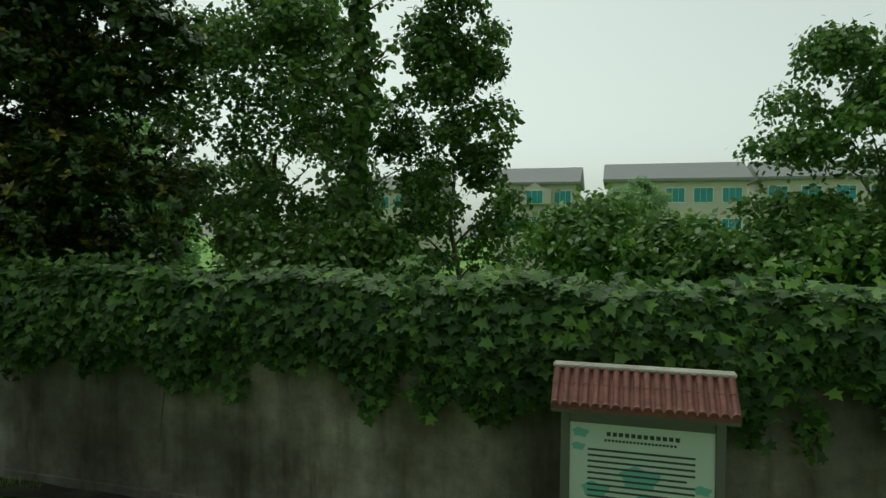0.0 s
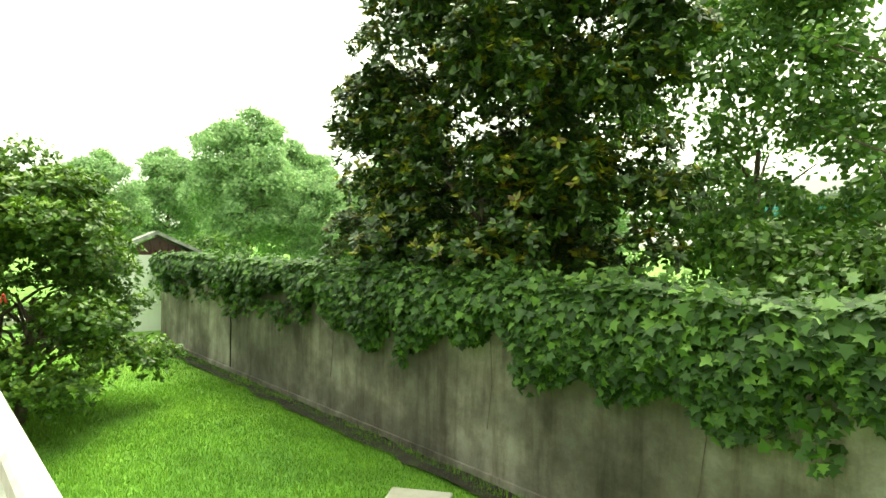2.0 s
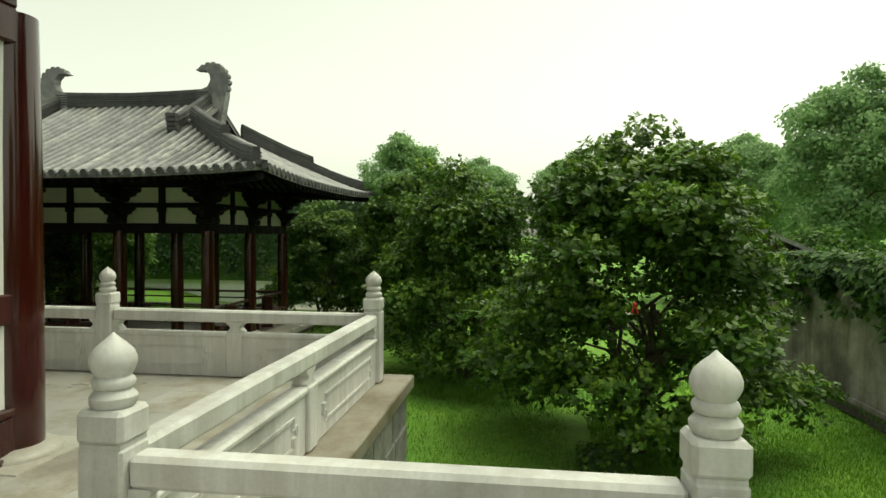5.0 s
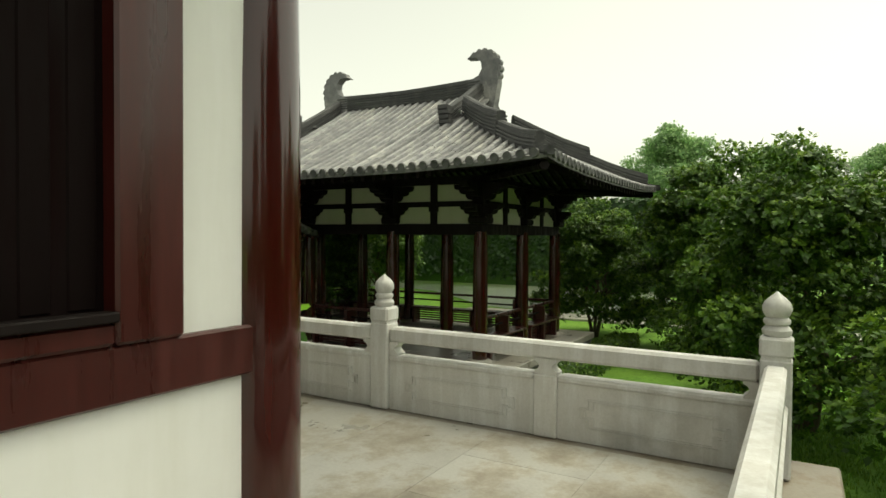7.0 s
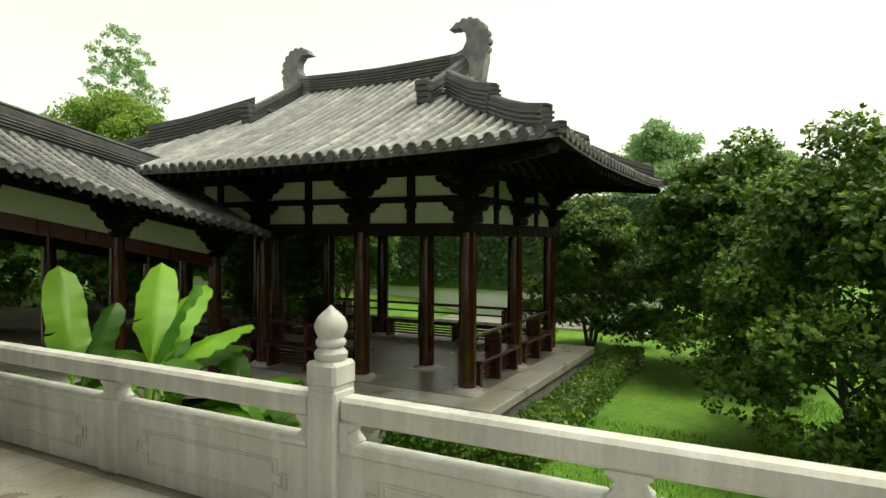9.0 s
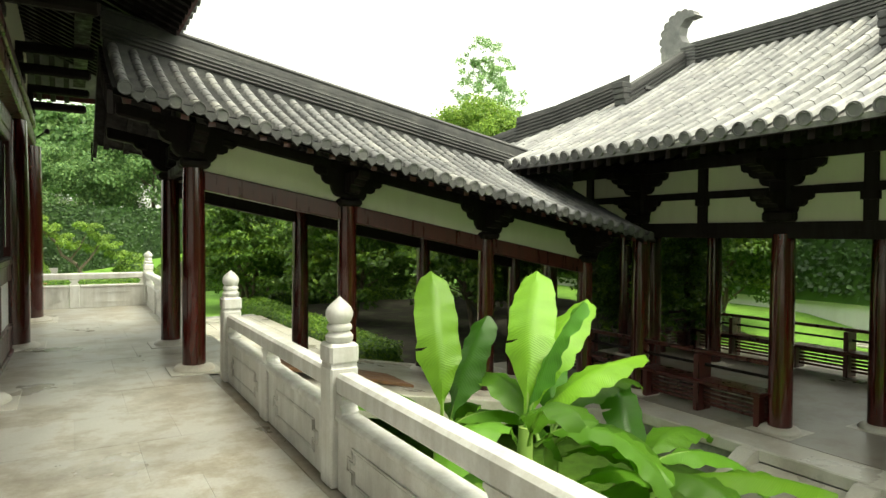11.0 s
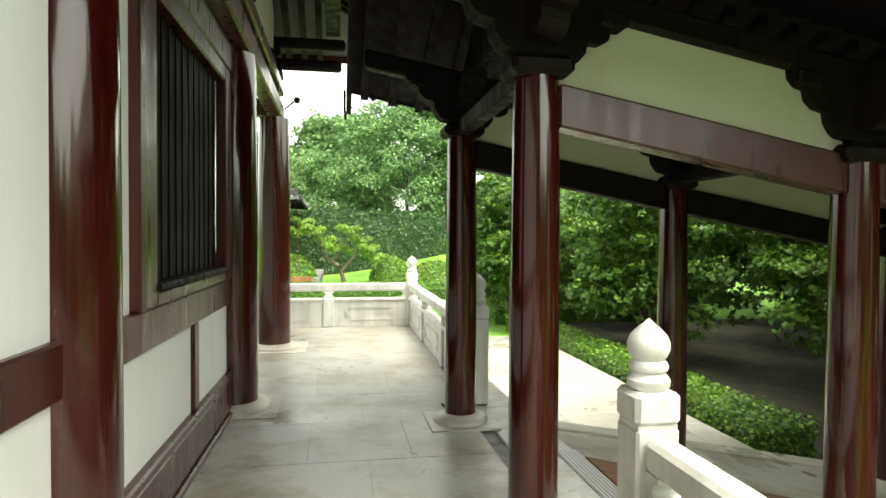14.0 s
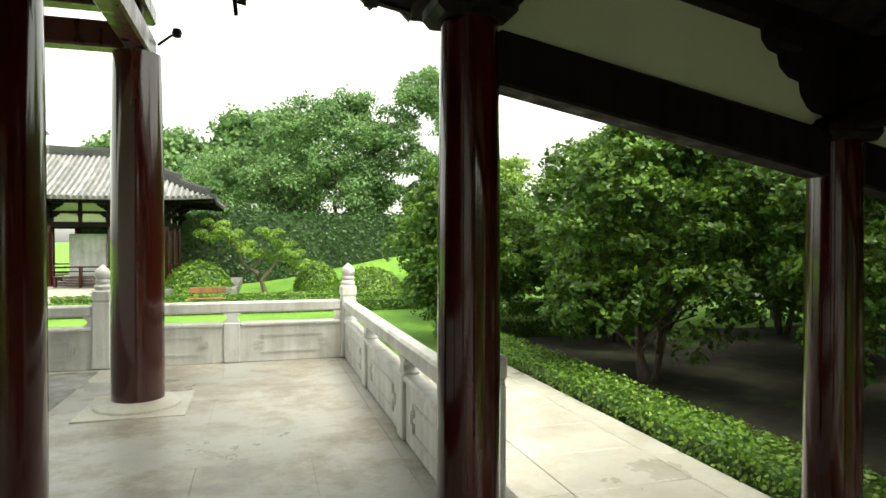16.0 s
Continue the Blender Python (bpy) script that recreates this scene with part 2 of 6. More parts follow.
GRASS = foliage("grass_blade", (0.1, 0.24, 0.025), (0.18, 0.38, 0.045), (0.3, 0.5, 0.07), 0.6, 0.35)


# ---- building helpers ----
def mesh_from(bm, name, mat, smooth=False):
    me = bpy.data.meshes.new(name)
    bmesh.ops.recalc_face_normals(bm, faces=bm.faces)
    bm.to_mesh(me)
    bm.free()
    me.materials.append(mat)
    if smooth:
        me.polygons.foreach_set("use_smooth", [True] * len(me.polygons))
        me.set_sharp_from_angle(angle=radians(38))
    return me


def part(name, bm, mat, parent=None, label="", smooth=False):
    ob = new(name, mesh_from(bm, name, mat, smooth))
    ob.parent = parent
    return tagged(ob, label)


def share(name, me, parent, m=None):
    ob = new(name, me)
    ob.parent = parent
    if m is not None:
        ob.matrix_basis = m
    return ob


def thing(name, label, category, at=(0, 0, 0), group="", turn=0.0):
    ob = new(name)
    ob.empty_display_size = 0.1
    ob.matrix_basis = pose(*at, 0, 0, turn)
    return tagged(ob, label, category, group)


def box(bm, x0, x1, y0, y1, z0, z1, bevel=0.0):
    r = bmesh.ops.create_cube(bm, size=1)
    vs = r["verts"]
    for v in vs:
        v.co = Vector((x0 + (v.co.x + 0.5) * (x1 - x0), y0 + (v.co.y + 0.5) * (y1 - y0), z0 + (v.co.z + 0.5) * (z1 - z0)))
    if bevel > 0:
        es = list({e for v in vs for e in v.link_edges})
        bmesh.ops.bevel(bm, geom=es, offset=bevel, segments=1, affect="EDGES", clamp_overlap=True)
    return bm


def boxes(*dims, bevel=0.0):
    bm = bmesh.new()
    for d in dims:
        box(bm, *d, bevel)
    return bm


def lathe(bm, profile, seg=20, at=(0, 0, 0), squash=1.0):
    rings = []
    for r, z in profile:
        rings.append([bm.verts.new((at[0] + r * math.cos(2 * math.pi * i / seg), at[1] + r * squash * math.sin(2 * math.pi * i / seg), at[2] + z)) for i in range(seg)])
    for a, b in zip(rings, rings[1:]):
        for i in range(seg):
            bm.faces.new((a[i], a[(i + 1) % seg], b[(i + 1) % seg], b[i]))
    bm.faces.new(rings[0][::-1])
    bm.faces.new(rings[-1])
    return bm


def prism(bm, outline, to_world, d0, d1):
    """A flat outline of (a, b) pairs, swept from d0 to d1; to_world(a, b, d) gives the place."""
    lo = [bm.verts.new(to_world(a, b, d0)) for a, b in outline]
    hi = [bm.verts.new(to_world(a, b, d1)) for a, b in outline]
    bm.faces.new(lo[::-1])
    bm.faces.new(hi)
    n = len(outline)
    for i in range(n):
        bm.faces.new((lo[i], lo[(i + 1) % n], hi[(i + 1) % n], hi[i]))
    return bm


def shear(bm, f):
    for v in bm.verts:
        v.co.z += f(v.co)
    return bm


def sweep(bm, pts, r, seg=6, r1=None):
    """A round bar along points, tapering from r to r1."""
    rings = []
    n = len(pts)
    for k, p in enumerate(pts):
        p = Vector(p)
        d = (Vector(pts[min(k + 1, n - 1)]) - Vector(pts[max(k - 1, 0)])).normalized()
        a = d.cross(Vector((0, 0, 1)) if abs(d.z) < 0.9 else Vector((1, 0, 0))).normalized()
        b = d.cross(a)
        rad = r if r1 is None else r + (r1 - r) * k / (n - 1)
        rings.append([bm.verts.new(p + rad * (a * math.cos(2 * math.pi * i / seg) + b * math.sin(2 * math.pi * i / seg))) for i in range(seg)])
    for u, w in zip(rings, rings[1:]):
        for i in range(seg):
            bm.faces.new((u[i], u[(i + 1) % seg], w[(i + 1) % seg], w[i]))
    bm.faces.new(rings[0][::-1])
    bm.faces.new(rings[-1])
    return bm


def soup(name, verts, mat, parent=None, per=4, kind=""):
    """One mesh of many separate leaves; verts is (n, per, 3)."""
    n = len(verts)
    me = bpy.data.meshes.new(name)
    me.vertices.add(n * per)
    me.vertices.foreach_set("co", np.asarray(verts, dtype=np.float32).ravel())
    me.loops.add(n * per)
    me.loops.foreach_set("vertex_index", np.arange(n * per, dtype=np.int32))
    me.polygons.add(n)
    me.polygons.foreach_set("loop_start", np.arange(0, n * per, per, dtype=np.int32))
    me.polygons.foreach_set("loop_total", np.full(n, per, dtype=np.int32))
    me.update(calc_edges=True)
    me.materials.append(mat)
    ob = new(name, me)
    ob.parent = parent
    return tagged(ob, kind=kind)


def unit(a):
    return a / np.maximum(np.linalg.norm(a, axis=-1, keepdims=True), 1e-9)


RHOMB = np.array([(0, 0, 0), (0.42, 0.4, 0.05), (1, 0, 0), (0.42, -0.4, 0.05)])
OVAL = np.array([(0, 0, 0), (0.25, 0.36, 0.05), (0.65, 0.38, 0.03), (1, 0, -0.06), (0.65, -0.38, 0.03), (0.25, -0.36, 0.05)])
LOBED = np.array([(0, 0, 0.03), (-0.05, 0.5, 0), (0.28, 0.26, 0.03), (0.48, 0.5, -0.02), (0.6, 0.2, 0.03), (1, 0, -0.08), (0.6, -0.2, 0.03), (0.48, -0.5, -0.02), (0.28, -0.26, 0.03), (-0.05, -0.5, 0)])


def leaves(rng, centres, out, size, shape=RHOMB, droop=0.3, wild=0.7, width=0.5):
    """Leaves at centres, facing roughly along out, hanging a little."""
    n = len(centres)
    normal = unit(out + wild * rng.normal(size=(n, 3)) + np.array([0, 0, 0.35]))
    along = unit(np.cross(normal, rng.normal(size=(n, 3))) - np.array([0, 0, droop]))
    along = unit(along - normal * np.sum(along * normal, axis=1, keepdims=True))
    side = np.cross(normal, along)
    s = (size * rng.uniform(0.65, 1.3, size=n))[:, None, None]
    sh = shape[None]
    return centres[:, None] + s * (along[:, None] * sh[..., 0:1] + side[:, None] * sh[..., 1:2] * (2 * width) + normal[:, None] * sh[..., 2:3])


def clumps(rng, n, centre, radii, size, low=-1.0, hollow=0.45):
    """Centres and radii of foliage clumps that fill an uneven ellipsoid."""
    d = unit(rng.normal(size=(n, 3)))
    d[:, 2] = np.where(d[:, 2] < low, -d[:, 2], d[:, 2])
    r = rng.uniform(hollow, 1.0, size=(n, 1)) ** 0.6
    c = np.array(centre) + d * r * np.array(radii)
    return c, size * rng.uniform(0.6, 1.25, size=n)


def crown(rng, cl, count, size, shape=RHOMB, width=0.5, droop=0.3, wild=0.7, flat=0.75):
    c, r = cl
    pick = rng.choice(len(c), size=count, p=(r ** 2) / np.sum(r ** 2))
    d = unit(rng.normal(size=(count, 3)))
    d[:, 2] = np.where(rng.uniform(size=count) < 0.8, np.abs(d[:, 2]), d[:, 2])
    k = rng.uniform(0.5, 1.12, size=(count, 1)) ** 0.5
    p = c[pick] + d * k * r[pick][:, None] * np.array([1, 1, flat])
    return leaves(rng, p, d, size, shape, droop, wild, width)


def trunk_and_limbs(rng, parent, base_r, height, spread, n=7, forks=1):
    bm = bmesh.new()
    for f in range(forks):
        a = 2 * math.pi * f / forks + 0.4
        lean = 0.0 if forks == 1 else 0.22
        top = Vector((lean * height * math.cos(a), lean * height * math.sin(a), height))
        pts = [Vector((0, 0, -0.25)).lerp(top, k / 5) + Vector((rng.normal() * 0.05, rng.normal() * 0.05, 0)) * (k > 0) for k in range(6)]
        sweep(bm, pts, base_r / (1 if forks == 1 else 1.6), 8, base_r * 0.35)
        for i in range(n):
            t = 0.35 + 0.6 * i / n
            p = pts[0].lerp(pts[-1], t)
            ang = i * 2.4 + f
            e = p + Vector((math.cos(ang) * spread, math.sin(ang) * spread, spread * (0.45 + 0.4 * rng.uniform()))) * (0.55 + 0.45 * rng.uniform())
            mid = p.lerp(e, 0.5) + Vector((0, 0, 0.12 * spread))
            sweep(bm, [p, mid, e], base_r * 0.32, 5, base_r * 0.08)
    return part("trunk", bm, BARK, parent, smooth=True)

# ---- ground: one sheet, lower in the north garden, higher to the south ----
def ground_z(x, y):
    def step(a, b, v):
        t = min(1.0, max(0.0, (v - a) / (b - a)))
        return t * t * (3 - 2 * t)
    z = -2.03 + 0.43 * step(1.5, -5.0, y) + 0.62 * step(-13.0, -17.0, y)
    z += 1.7 * step(-42.0, -48.0, y) * step(-8.0, -20.0, x)
    return z


def build_ground():
    xs = sorted({-1500, -600, -200, -90, -60, 60, 120, 300, 900, *[-45 + 1.25 * i for i in range(73)]})
    ys = sorted({-1500, -600, -200, -100, 70, 120, 300, 1500, *[-60 + 1.25 * i for i in range(97)]})
    bm = bmesh.new()
    grid = [[bm.verts.new((x, y, ground_z(x, y) + (0.03 * noise.noise((x * 0.6, y * 0.6, 0)) if abs(x) < 60 and abs(y) < 70 else 0))) for y in ys] for x in xs]
    for i in range(len(xs) - 1):
        for j in range(len(ys) - 1):
            bm.faces.new((grid[i][j], grid[i + 1][j], grid[i + 1][j + 1], grid[i][j + 1]))
    tagged(part("ground", bm, LAWN, smooth=True), "mown green lawn with thin bare patches", "lawn", kind="structure")


build_ground()

# ---- terrace ----
def terrace():
    inset = [(7.9, -19.6), (7.9, 0.6), (-7.15, 0.6), (-7.15, -1.58), (-11.27, -1.58), (-11.27, -11.6), (-11.0, -11.6), (-11.0, -14.3), (-11.27, -14.3), (-11.27, -19.6)]
    bm = bmesh.new()
    prism(bm, inset, lambda a, b, d: (a, b, d), -2.4, -0.03)
    floor_ob = part("floor", bm, STONE)
    tagged(floor_ob, "raised stone terrace paved with grey slabs", "terrace", kind="structure")
    for n, (x0, x1, y0, y1) in enumerate([(-7.25, 8.0, 0.2, 0.70), (-7.25, -6.75, -1.48, 0.198), (-11.37, -6.75, -1.98, -1.482), (-11.37, -10.87, -11.6, -1.982), (-11.37, -10.87, -19.75, -14.3), (-10.868, 8, -19.75, -19.2)]):
        part("coping", boxes((x0, x1, y0, y1, -0.14, -0.006), bevel=0.012), DARK_EDGE_PAVING if n in (2, 3) else PAVING, floor_ob)
    for k, bed in enumerate(((-10.868, -8.3, -19.2, -1.982), (-8.3, 3.0, -3.9, -1.982), (-6.75, 5, -1.98, 0.2))):
        part("joint_bed", boxes((*bed, -0.03, -0.004)), PAVING, floor_ob)
    # the paving slabs that are walked past
    rng = random.Random(4)
    slab_mesh = {}
    def slab(x0, x1, y0, y1):
        w, d = round(x1 - x0, 3), round(y1 - y0, 3)
        if (w, d) not in slab_mesh:
            slab_mesh[w, d] = mesh_from(boxes((-w / 2 + 0.001, w / 2 - 0.001, -d / 2 + 0.001, d / 2 - 0.001, -0.05, 0.0), bevel=0.0012), "paving_slab", PAVING)
        share("paving_slab", slab_mesh[w, d], floor_ob, pose((x0 + x1) / 2, (y0 + y1) / 2, rng.uniform(-0.001, 0.001)))
    rows = 20
    for j in range(rows):
        y1 = -1.982 - j * 0.861
        for i, (x0, x1) in enumerate(((-10.868, -10.3), (-10.3, -9.6), (-9.6, -8.75)) if j % 2 else ((-10.868, -10.0), (-10.0, -8.75))):
            slab(x0, x1, y1 - 0.861, y1)
    for j in range(4):
        for i in range(13):
            slab(-8.75 + (i - 0.5 * (j % 2)) * 0.9, -7.85 + (i - 0.5 * (j % 2)) * 0.9, -1.982 - (j + 1) * 0.48, -1.982 - j * 0.48)
    for j in range(3):
        for i in range(12):
            slab(-6.75 + i * 0.9, -5.85 + i * 0.9, -1.98 + j * 0.727, -1.98 + (j + 1) * 0.727)
    # coursed stones on the face below the coping at the inner corner
    stone = {}
    for row in range(5):
        z0 = -0.16 - row * 0.36
        x = -11.27
        while x < -7.2:
            w = rng.choice((0.45, 0.6, 0.75))
            if w not in stone:
                stone[w] = mesh_from(boxes((0.008, w - 0.008, 0, 0.05, -0.345, 0), bevel=0.014), "stone", STONE)
            share("stone", stone[w], floor_ob, pose(x, -1.6 + rng.uniform(0, 0.012), z0))
            x += w
        y = -1.58
        while y > -11.0:
            w = rng.choice((0.45, 0.6, 0.75))
            if w not in stone:
                stone[w] = mesh_from(boxes((0.008, w - 0.008, 0, 0.05, -0.345, 0), bevel=0.014), "stone", STONE)
            share("stone", stone[w], floor_ob, pose(-11.26 - rng.uniform(0, 0.012), y, z0, 0, 0, -90) @ pose(0, -0.04, 0))
            y -= w
    return floor_ob


terrace()


# ---- stone balustrades ----
def post_mesh():
    bm = boxes((-0.09, 0.09, -0.09, 0.09, 0, 0.735), bevel=0.012)
    box(bm, -0.082, 0.082, -0.082, 0.082, 0.73, 0.75)
    box(bm, -0.095, 0.095, -0.095, 0.095, 0.748, 0.875, 0.018)
    return mesh_from(bm, "post", MARBLE)


def bud_mesh():
    bm = bmesh.new()
    lathe(bm, [(0.07, 0.873), (0.084, 0.89), (0.086, 0.915), (0.07, 0.936), (0.062, 0.944), (0.074, 0.952), (0.079, 0.968), (0.073, 0.984), (0.062, 0.992), (0.074, 1.01), (0.084, 1.035), (0.084, 1.06), (0.072, 1.09), (0.048, 1.115), (0.022, 1.137), (0.004, 1.155)], 20)
    return mesh_from(bm, "bud_finial", MARBLE, True)


def vase_mesh(half=False):
    prof = [(0.05, 0.465), (0.088, 0.468), (0.088, 0.482), (0.06, 0.505), (0.05, 0.525), (0.066, 0.548), (0.092, 0.562), (0.092, 0.58)]
    outline = [(r, z) for r, z in prof] + [((0.0 if half else -r), z) for r, z in prof[::-1]]
    bm = bmesh.new()
    prism(bm, outline, lambda a, b, d: (a, d, b), -0.055, 0.055)
    return mesh_from(bm, "vase_baluster", MARBLE)


POST, BUD, VASE, HALF_VASE = post_mesh(), bud_mesh(), vase_mesh(), vase_mesh(True)


def balustrade(a, b, first=True, last=True, middles=None, group="terrace balustrades"):
    """A run from post centre a to post centre b, with balusters between, in the middle or at the given distances."""
    a, b = Vector((*a, 0)), Vector((*b, 0))
    length = (b - a).length
    turn = math.degrees(math.atan2((b - a).y, (b - a).x))
    t = thing("balustrade", "white marble balustrade with lotus-bud posts on terrace edge", "balustrade", (a.x, a.y, 0), group, turn)
    for use, x in ((first, 0), (last, length)):
        if use:
            p = share("post", POST, t, pose(x, 0, 0))
            share("bud_finial", BUD, p)
    part("top_rail", boxes((0.092, length - 0.092, -0.062, 0.062, 0.578, 0.705), bevel=0.02), MARBLE, t)
    middles = middles or [length / 2]
    for mid in middles:
        share("vase_baluster", VASE, t, pose(mid, 0, 0))
        part("mid_post", boxes((mid - 0.09, mid + 0.09, -0.075, 0.075, 0, 0.464), bevel=0.01), MARBLE, t)
    share("vase_baluster", HALF_VASE, t, pose(0.092, 0, 0))
    share("vase_baluster", HALF_VASE, t, pose(length - 0.092, 0, 0, 0, 0, 180))
    for x0, x1 in zip([0.092] + [q + 0.092 for q in middles], [q - 0.092 for q in middles] + [length - 0.092]):
        bm = boxes((x0, x1, -0.045, 0.045, 0, 0.416))
        c, w = (x0 + x1) / 2, (x1 - x0) / 2 - 0.16
        if w > 0.2:
            for s in (-1, 1):
                y0, y1 = sorted((s * 0.0455, s * 0.055))
                for k, (dw, zz0, zz1) in enumerate(((w, 0.1, 0.32), (w - 0.035, 0.115, 0.305))):
                    n = 0.07
                    for bar in ((c - dw + n, c + dw - n, zz1 - 0.011, zz1), (c - dw + n, c + dw - n, zz0, zz0 + 0.011), (c - dw, c - dw + 0.012, zz0 + n, zz1 - n), (c + dw - 0.012, c + dw, zz0 + n, zz1 - n)):
                        box(bm, bar[0], bar[1], y0, y1, bar[2], bar[3])
                    for sx in (-1, 1):
                        for z in (zz0 + n, zz1 - n):
                            box(bm, c + sx * (dw - n / 2) - n / 2, c + sx * (dw - n / 2) + n / 2, y0, y1, z - 0.004, z + 0.004)
                        for z0, z1 in ((zz0, zz0 + n), (zz1 - n, zz1)):
                            box(bm, c + sx * (dw - n) - 0.004, c + sx * (dw - n) + 0.004, y0, y1, z0, z1)
        part("panel", bm, MARBLE, t)
        part("panel_cap", boxes((x0, x1, -0.07, 0.07, 0.418, 0.468), bevel=0.015), MARBLE, t)
    return t


A, B, C, D, E, F = (-6.88, 0.34), (-6.88, -1.85), (-11.0, -1.85), (-11.0, -4.86), (-11.0, -8.30), (-11.02, -11.39)
F2, G = (-11.02, -14.46), (-11.02, -19.3)
balustrade(A, B, True, False)
balustrade(A, (-0.6, 0.34), False, True, [1.9, 4.0])
balustrade((-0.6, 0.34), (2.8, 0.34), False, True)
balustrade((2.8, 0.34), (6.2, 0.34), False, True)
balustrade(C, B, True, True)
balustrade(C, D, False, True)
balustrade(D, E, False, True)
balustrade(E, F, False, True)
balustrade(F2, G, True, True, [1.55, 3.2])
balustrade(G, (-8.3, -19.3), False, True)
balustrade((-8.3, -19.3), (-5.6, -19.3), False, True)
balustrade((-5.6, -19.3), (-2.9, -19.3), False, True)


# ---- the hall beside the terrace ----
WX, NY, SY = -8.95, -3.74, -17.45      # column lines: west, north, south


def column_mesh(r, h, seg=28):
    bm = bmesh.new()
    lathe(bm, [(r * 1.0, 0.05), (r, h * 0.3), (r * 0.98, h * 0.7), (r * 0.9, h)], seg)
    return mesh_from(bm, "shaft", RED_LACQUER, True)


def base_mesh(r, square):
    bm = boxes((-square, square, -square, square, -0.01, 0.012), bevel=0.005)
    lathe(bm, [(r * 1.62, 0.012), (r * 1.6, 0.03), (r * 1.45, 0.055), (r * 1.22, 0.07), (r * 1.1, 0.075)], 28)
    return mesh_from(bm, "stone_base", PALE_PAVING, True)


HALL_SHAFT, HALL_BASE = column_mesh(0.21, 3.0), base_mesh(0.213, 0.42)


def column(at, shaft, base, label, group):
    t = thing("column", label, "column", at, group)
    share("shaft", shaft, t)
    share("stone_base", base, t)
    return t


SMALL_SHAFT, SMALL_BASE = column_mesh(0.2, 3.0), base_mesh(0.195, 0.37)
NW = (-8.545, -3.81)
WALL_COLUMNS = (NW, (-8.76, -7.75), (-8.81, -11.54), (-8.93, -14.58), (-4.9, NY), (-1.2, NY), (2.5, NY))
for p in WALL_COLUMNS:
    column((*p, 0), SMALL_SHAFT, SMALL_BASE, "glossy dark red lacquered timber column on round stone base", "hall columns")
column((WX - 0.03, SY, 0), HALL_SHAFT, HALL_BASE, "thick red-brown lacquered porch column on stone drum base", "hall columns")


def timber_bay(a, b, window=None, stud_at=0.46):
    """A bay of the hall's wall between the columns at a and b, its outer side on the left of the way from b to a."""
    a, b = Vector((*a, 0)), Vector((*b, 0))
    t = thing("wall_bay", "white plaster wall bay framed in brown painted timber" + (" with dark window" if window else ""), "wall bay", (0, 0, 0), "hall wall bays")
    way = (b - a).normalized()
    out = Vector((-way.y, way.x, 0))
    if out.x > 0.5 or out.y < -0.5:
        out = -out
    t.matrix_basis = Matrix(((way.x, out.x, 0, a.x), (way.y, out.y, 0, a.y), (0, 0, 1, 0), (0, 0, 0, 1)))
    a, b = 0.0, (b - a).length
    lo, hi = a + 0.12, b - 0.12
    part("base_board", boxes((lo, hi, -0.075, 0.075, 0.052, 0.30), bevel=0.012), BROWN_PAINT, t)
    part("cap_moulding", boxes((lo, hi, -0.085, 0.085, 0.302, 0.36), bevel=0.012), BROWN_PAINT, t)
    part("foot_moulding", boxes((lo, hi, -0.1, 0.1, 0.0, 0.05), bevel=0.012), BROWN_PAINT, t)
    part("middle_rail", boxes((lo, hi, -0.07, 0.07, 0.92, 1.12), bevel=0.01), BROWN_PAINT, t)
    part("lintel", boxes((lo, hi, -0.09, 0.09, 2.78, 3.02), bevel=0.015), BROWN_PAINT, t)
    stud = lo + (hi - lo) * (stud_at or 0)
    if stud_at:
        part("stud", boxes((stud - 0.06, stud + 0.06, -0.06, 0.06, 0.365, 0.915), bevel=0.008), BROWN_PAINT, t)
    for x0, x1 in ((lo, stud - 0.062), (stud + 0.062, hi)) if stud_at else ((lo, hi),):
        part("lower_panel", boxes((x0, x1, -0.035, 0.035, 0.36, 0.92)), WHITE_WALL, t)
    if not window:
        part("upper_panel", boxes((lo, hi, -0.035, 0.035, 1.12, 2.78)), WHITE_WALL, t)
        return t
    w0, w1 = window
    for x0, x1 in ((lo, w0 - 0.26), (w1 + 0.26, hi)):
        if x1 > x0 + 0.02:
            part("upper_panel", boxes((x0, x1, -0.035, 0.035, 1.12, 2.78)), WHITE_WALL, t)
    win = part("window", boxes((w0 - 0.26, w0, -0.085, 0.085, 1.12, 2.78), bevel=0.012), BROWN_PAINT, t)
    part("jamb", boxes((w1, w1 + 0.26, -0.085, 0.085, 1.12, 2.78), bevel=0.012), BROWN_PAINT, win)
    part("head_rail", boxes((w0, w1, -0.085, 0.085, 2.66, 2.78), bevel=0.012), BROWN_PAINT, win)
    part("bottom_rail", boxes((w0, w1, -0.085, 0.085, 1.122, 1.2), bevel=0.012), BROWN_PAINT, win)
    part("shutter_board", boxes((w0, w1, -0.01, 0.01, 1.2, 2.66)), SHUTTER, win)
    part("sill", boxes((w0, w1, 0.03, 0.105, 1.2, 1.235), bevel=0.006), DARK_TIMBER, win)
    n = int((w1 - w0) / 0.14)
    slat = mesh_from(boxes((-0.05, 0.05, -0.0, 0.016, 1.235, 2.655), bevel=0.008), "slat", SHUTTER)
    for i in range(n):
        share("slat", slat, win, pose(w0 + (i + 0.5) * (w1 - w0) / n, 0, 0))
    bm = bmesh.new()
    sweep(bm, [(w1 - 0.22, 0.05, 1.36), (w1 - 0.22, 0.05, 2.6)], 0.009, 8)
    part("bolt_rod", bm, CHROME, win, "slim steel bolt rod")
    return t


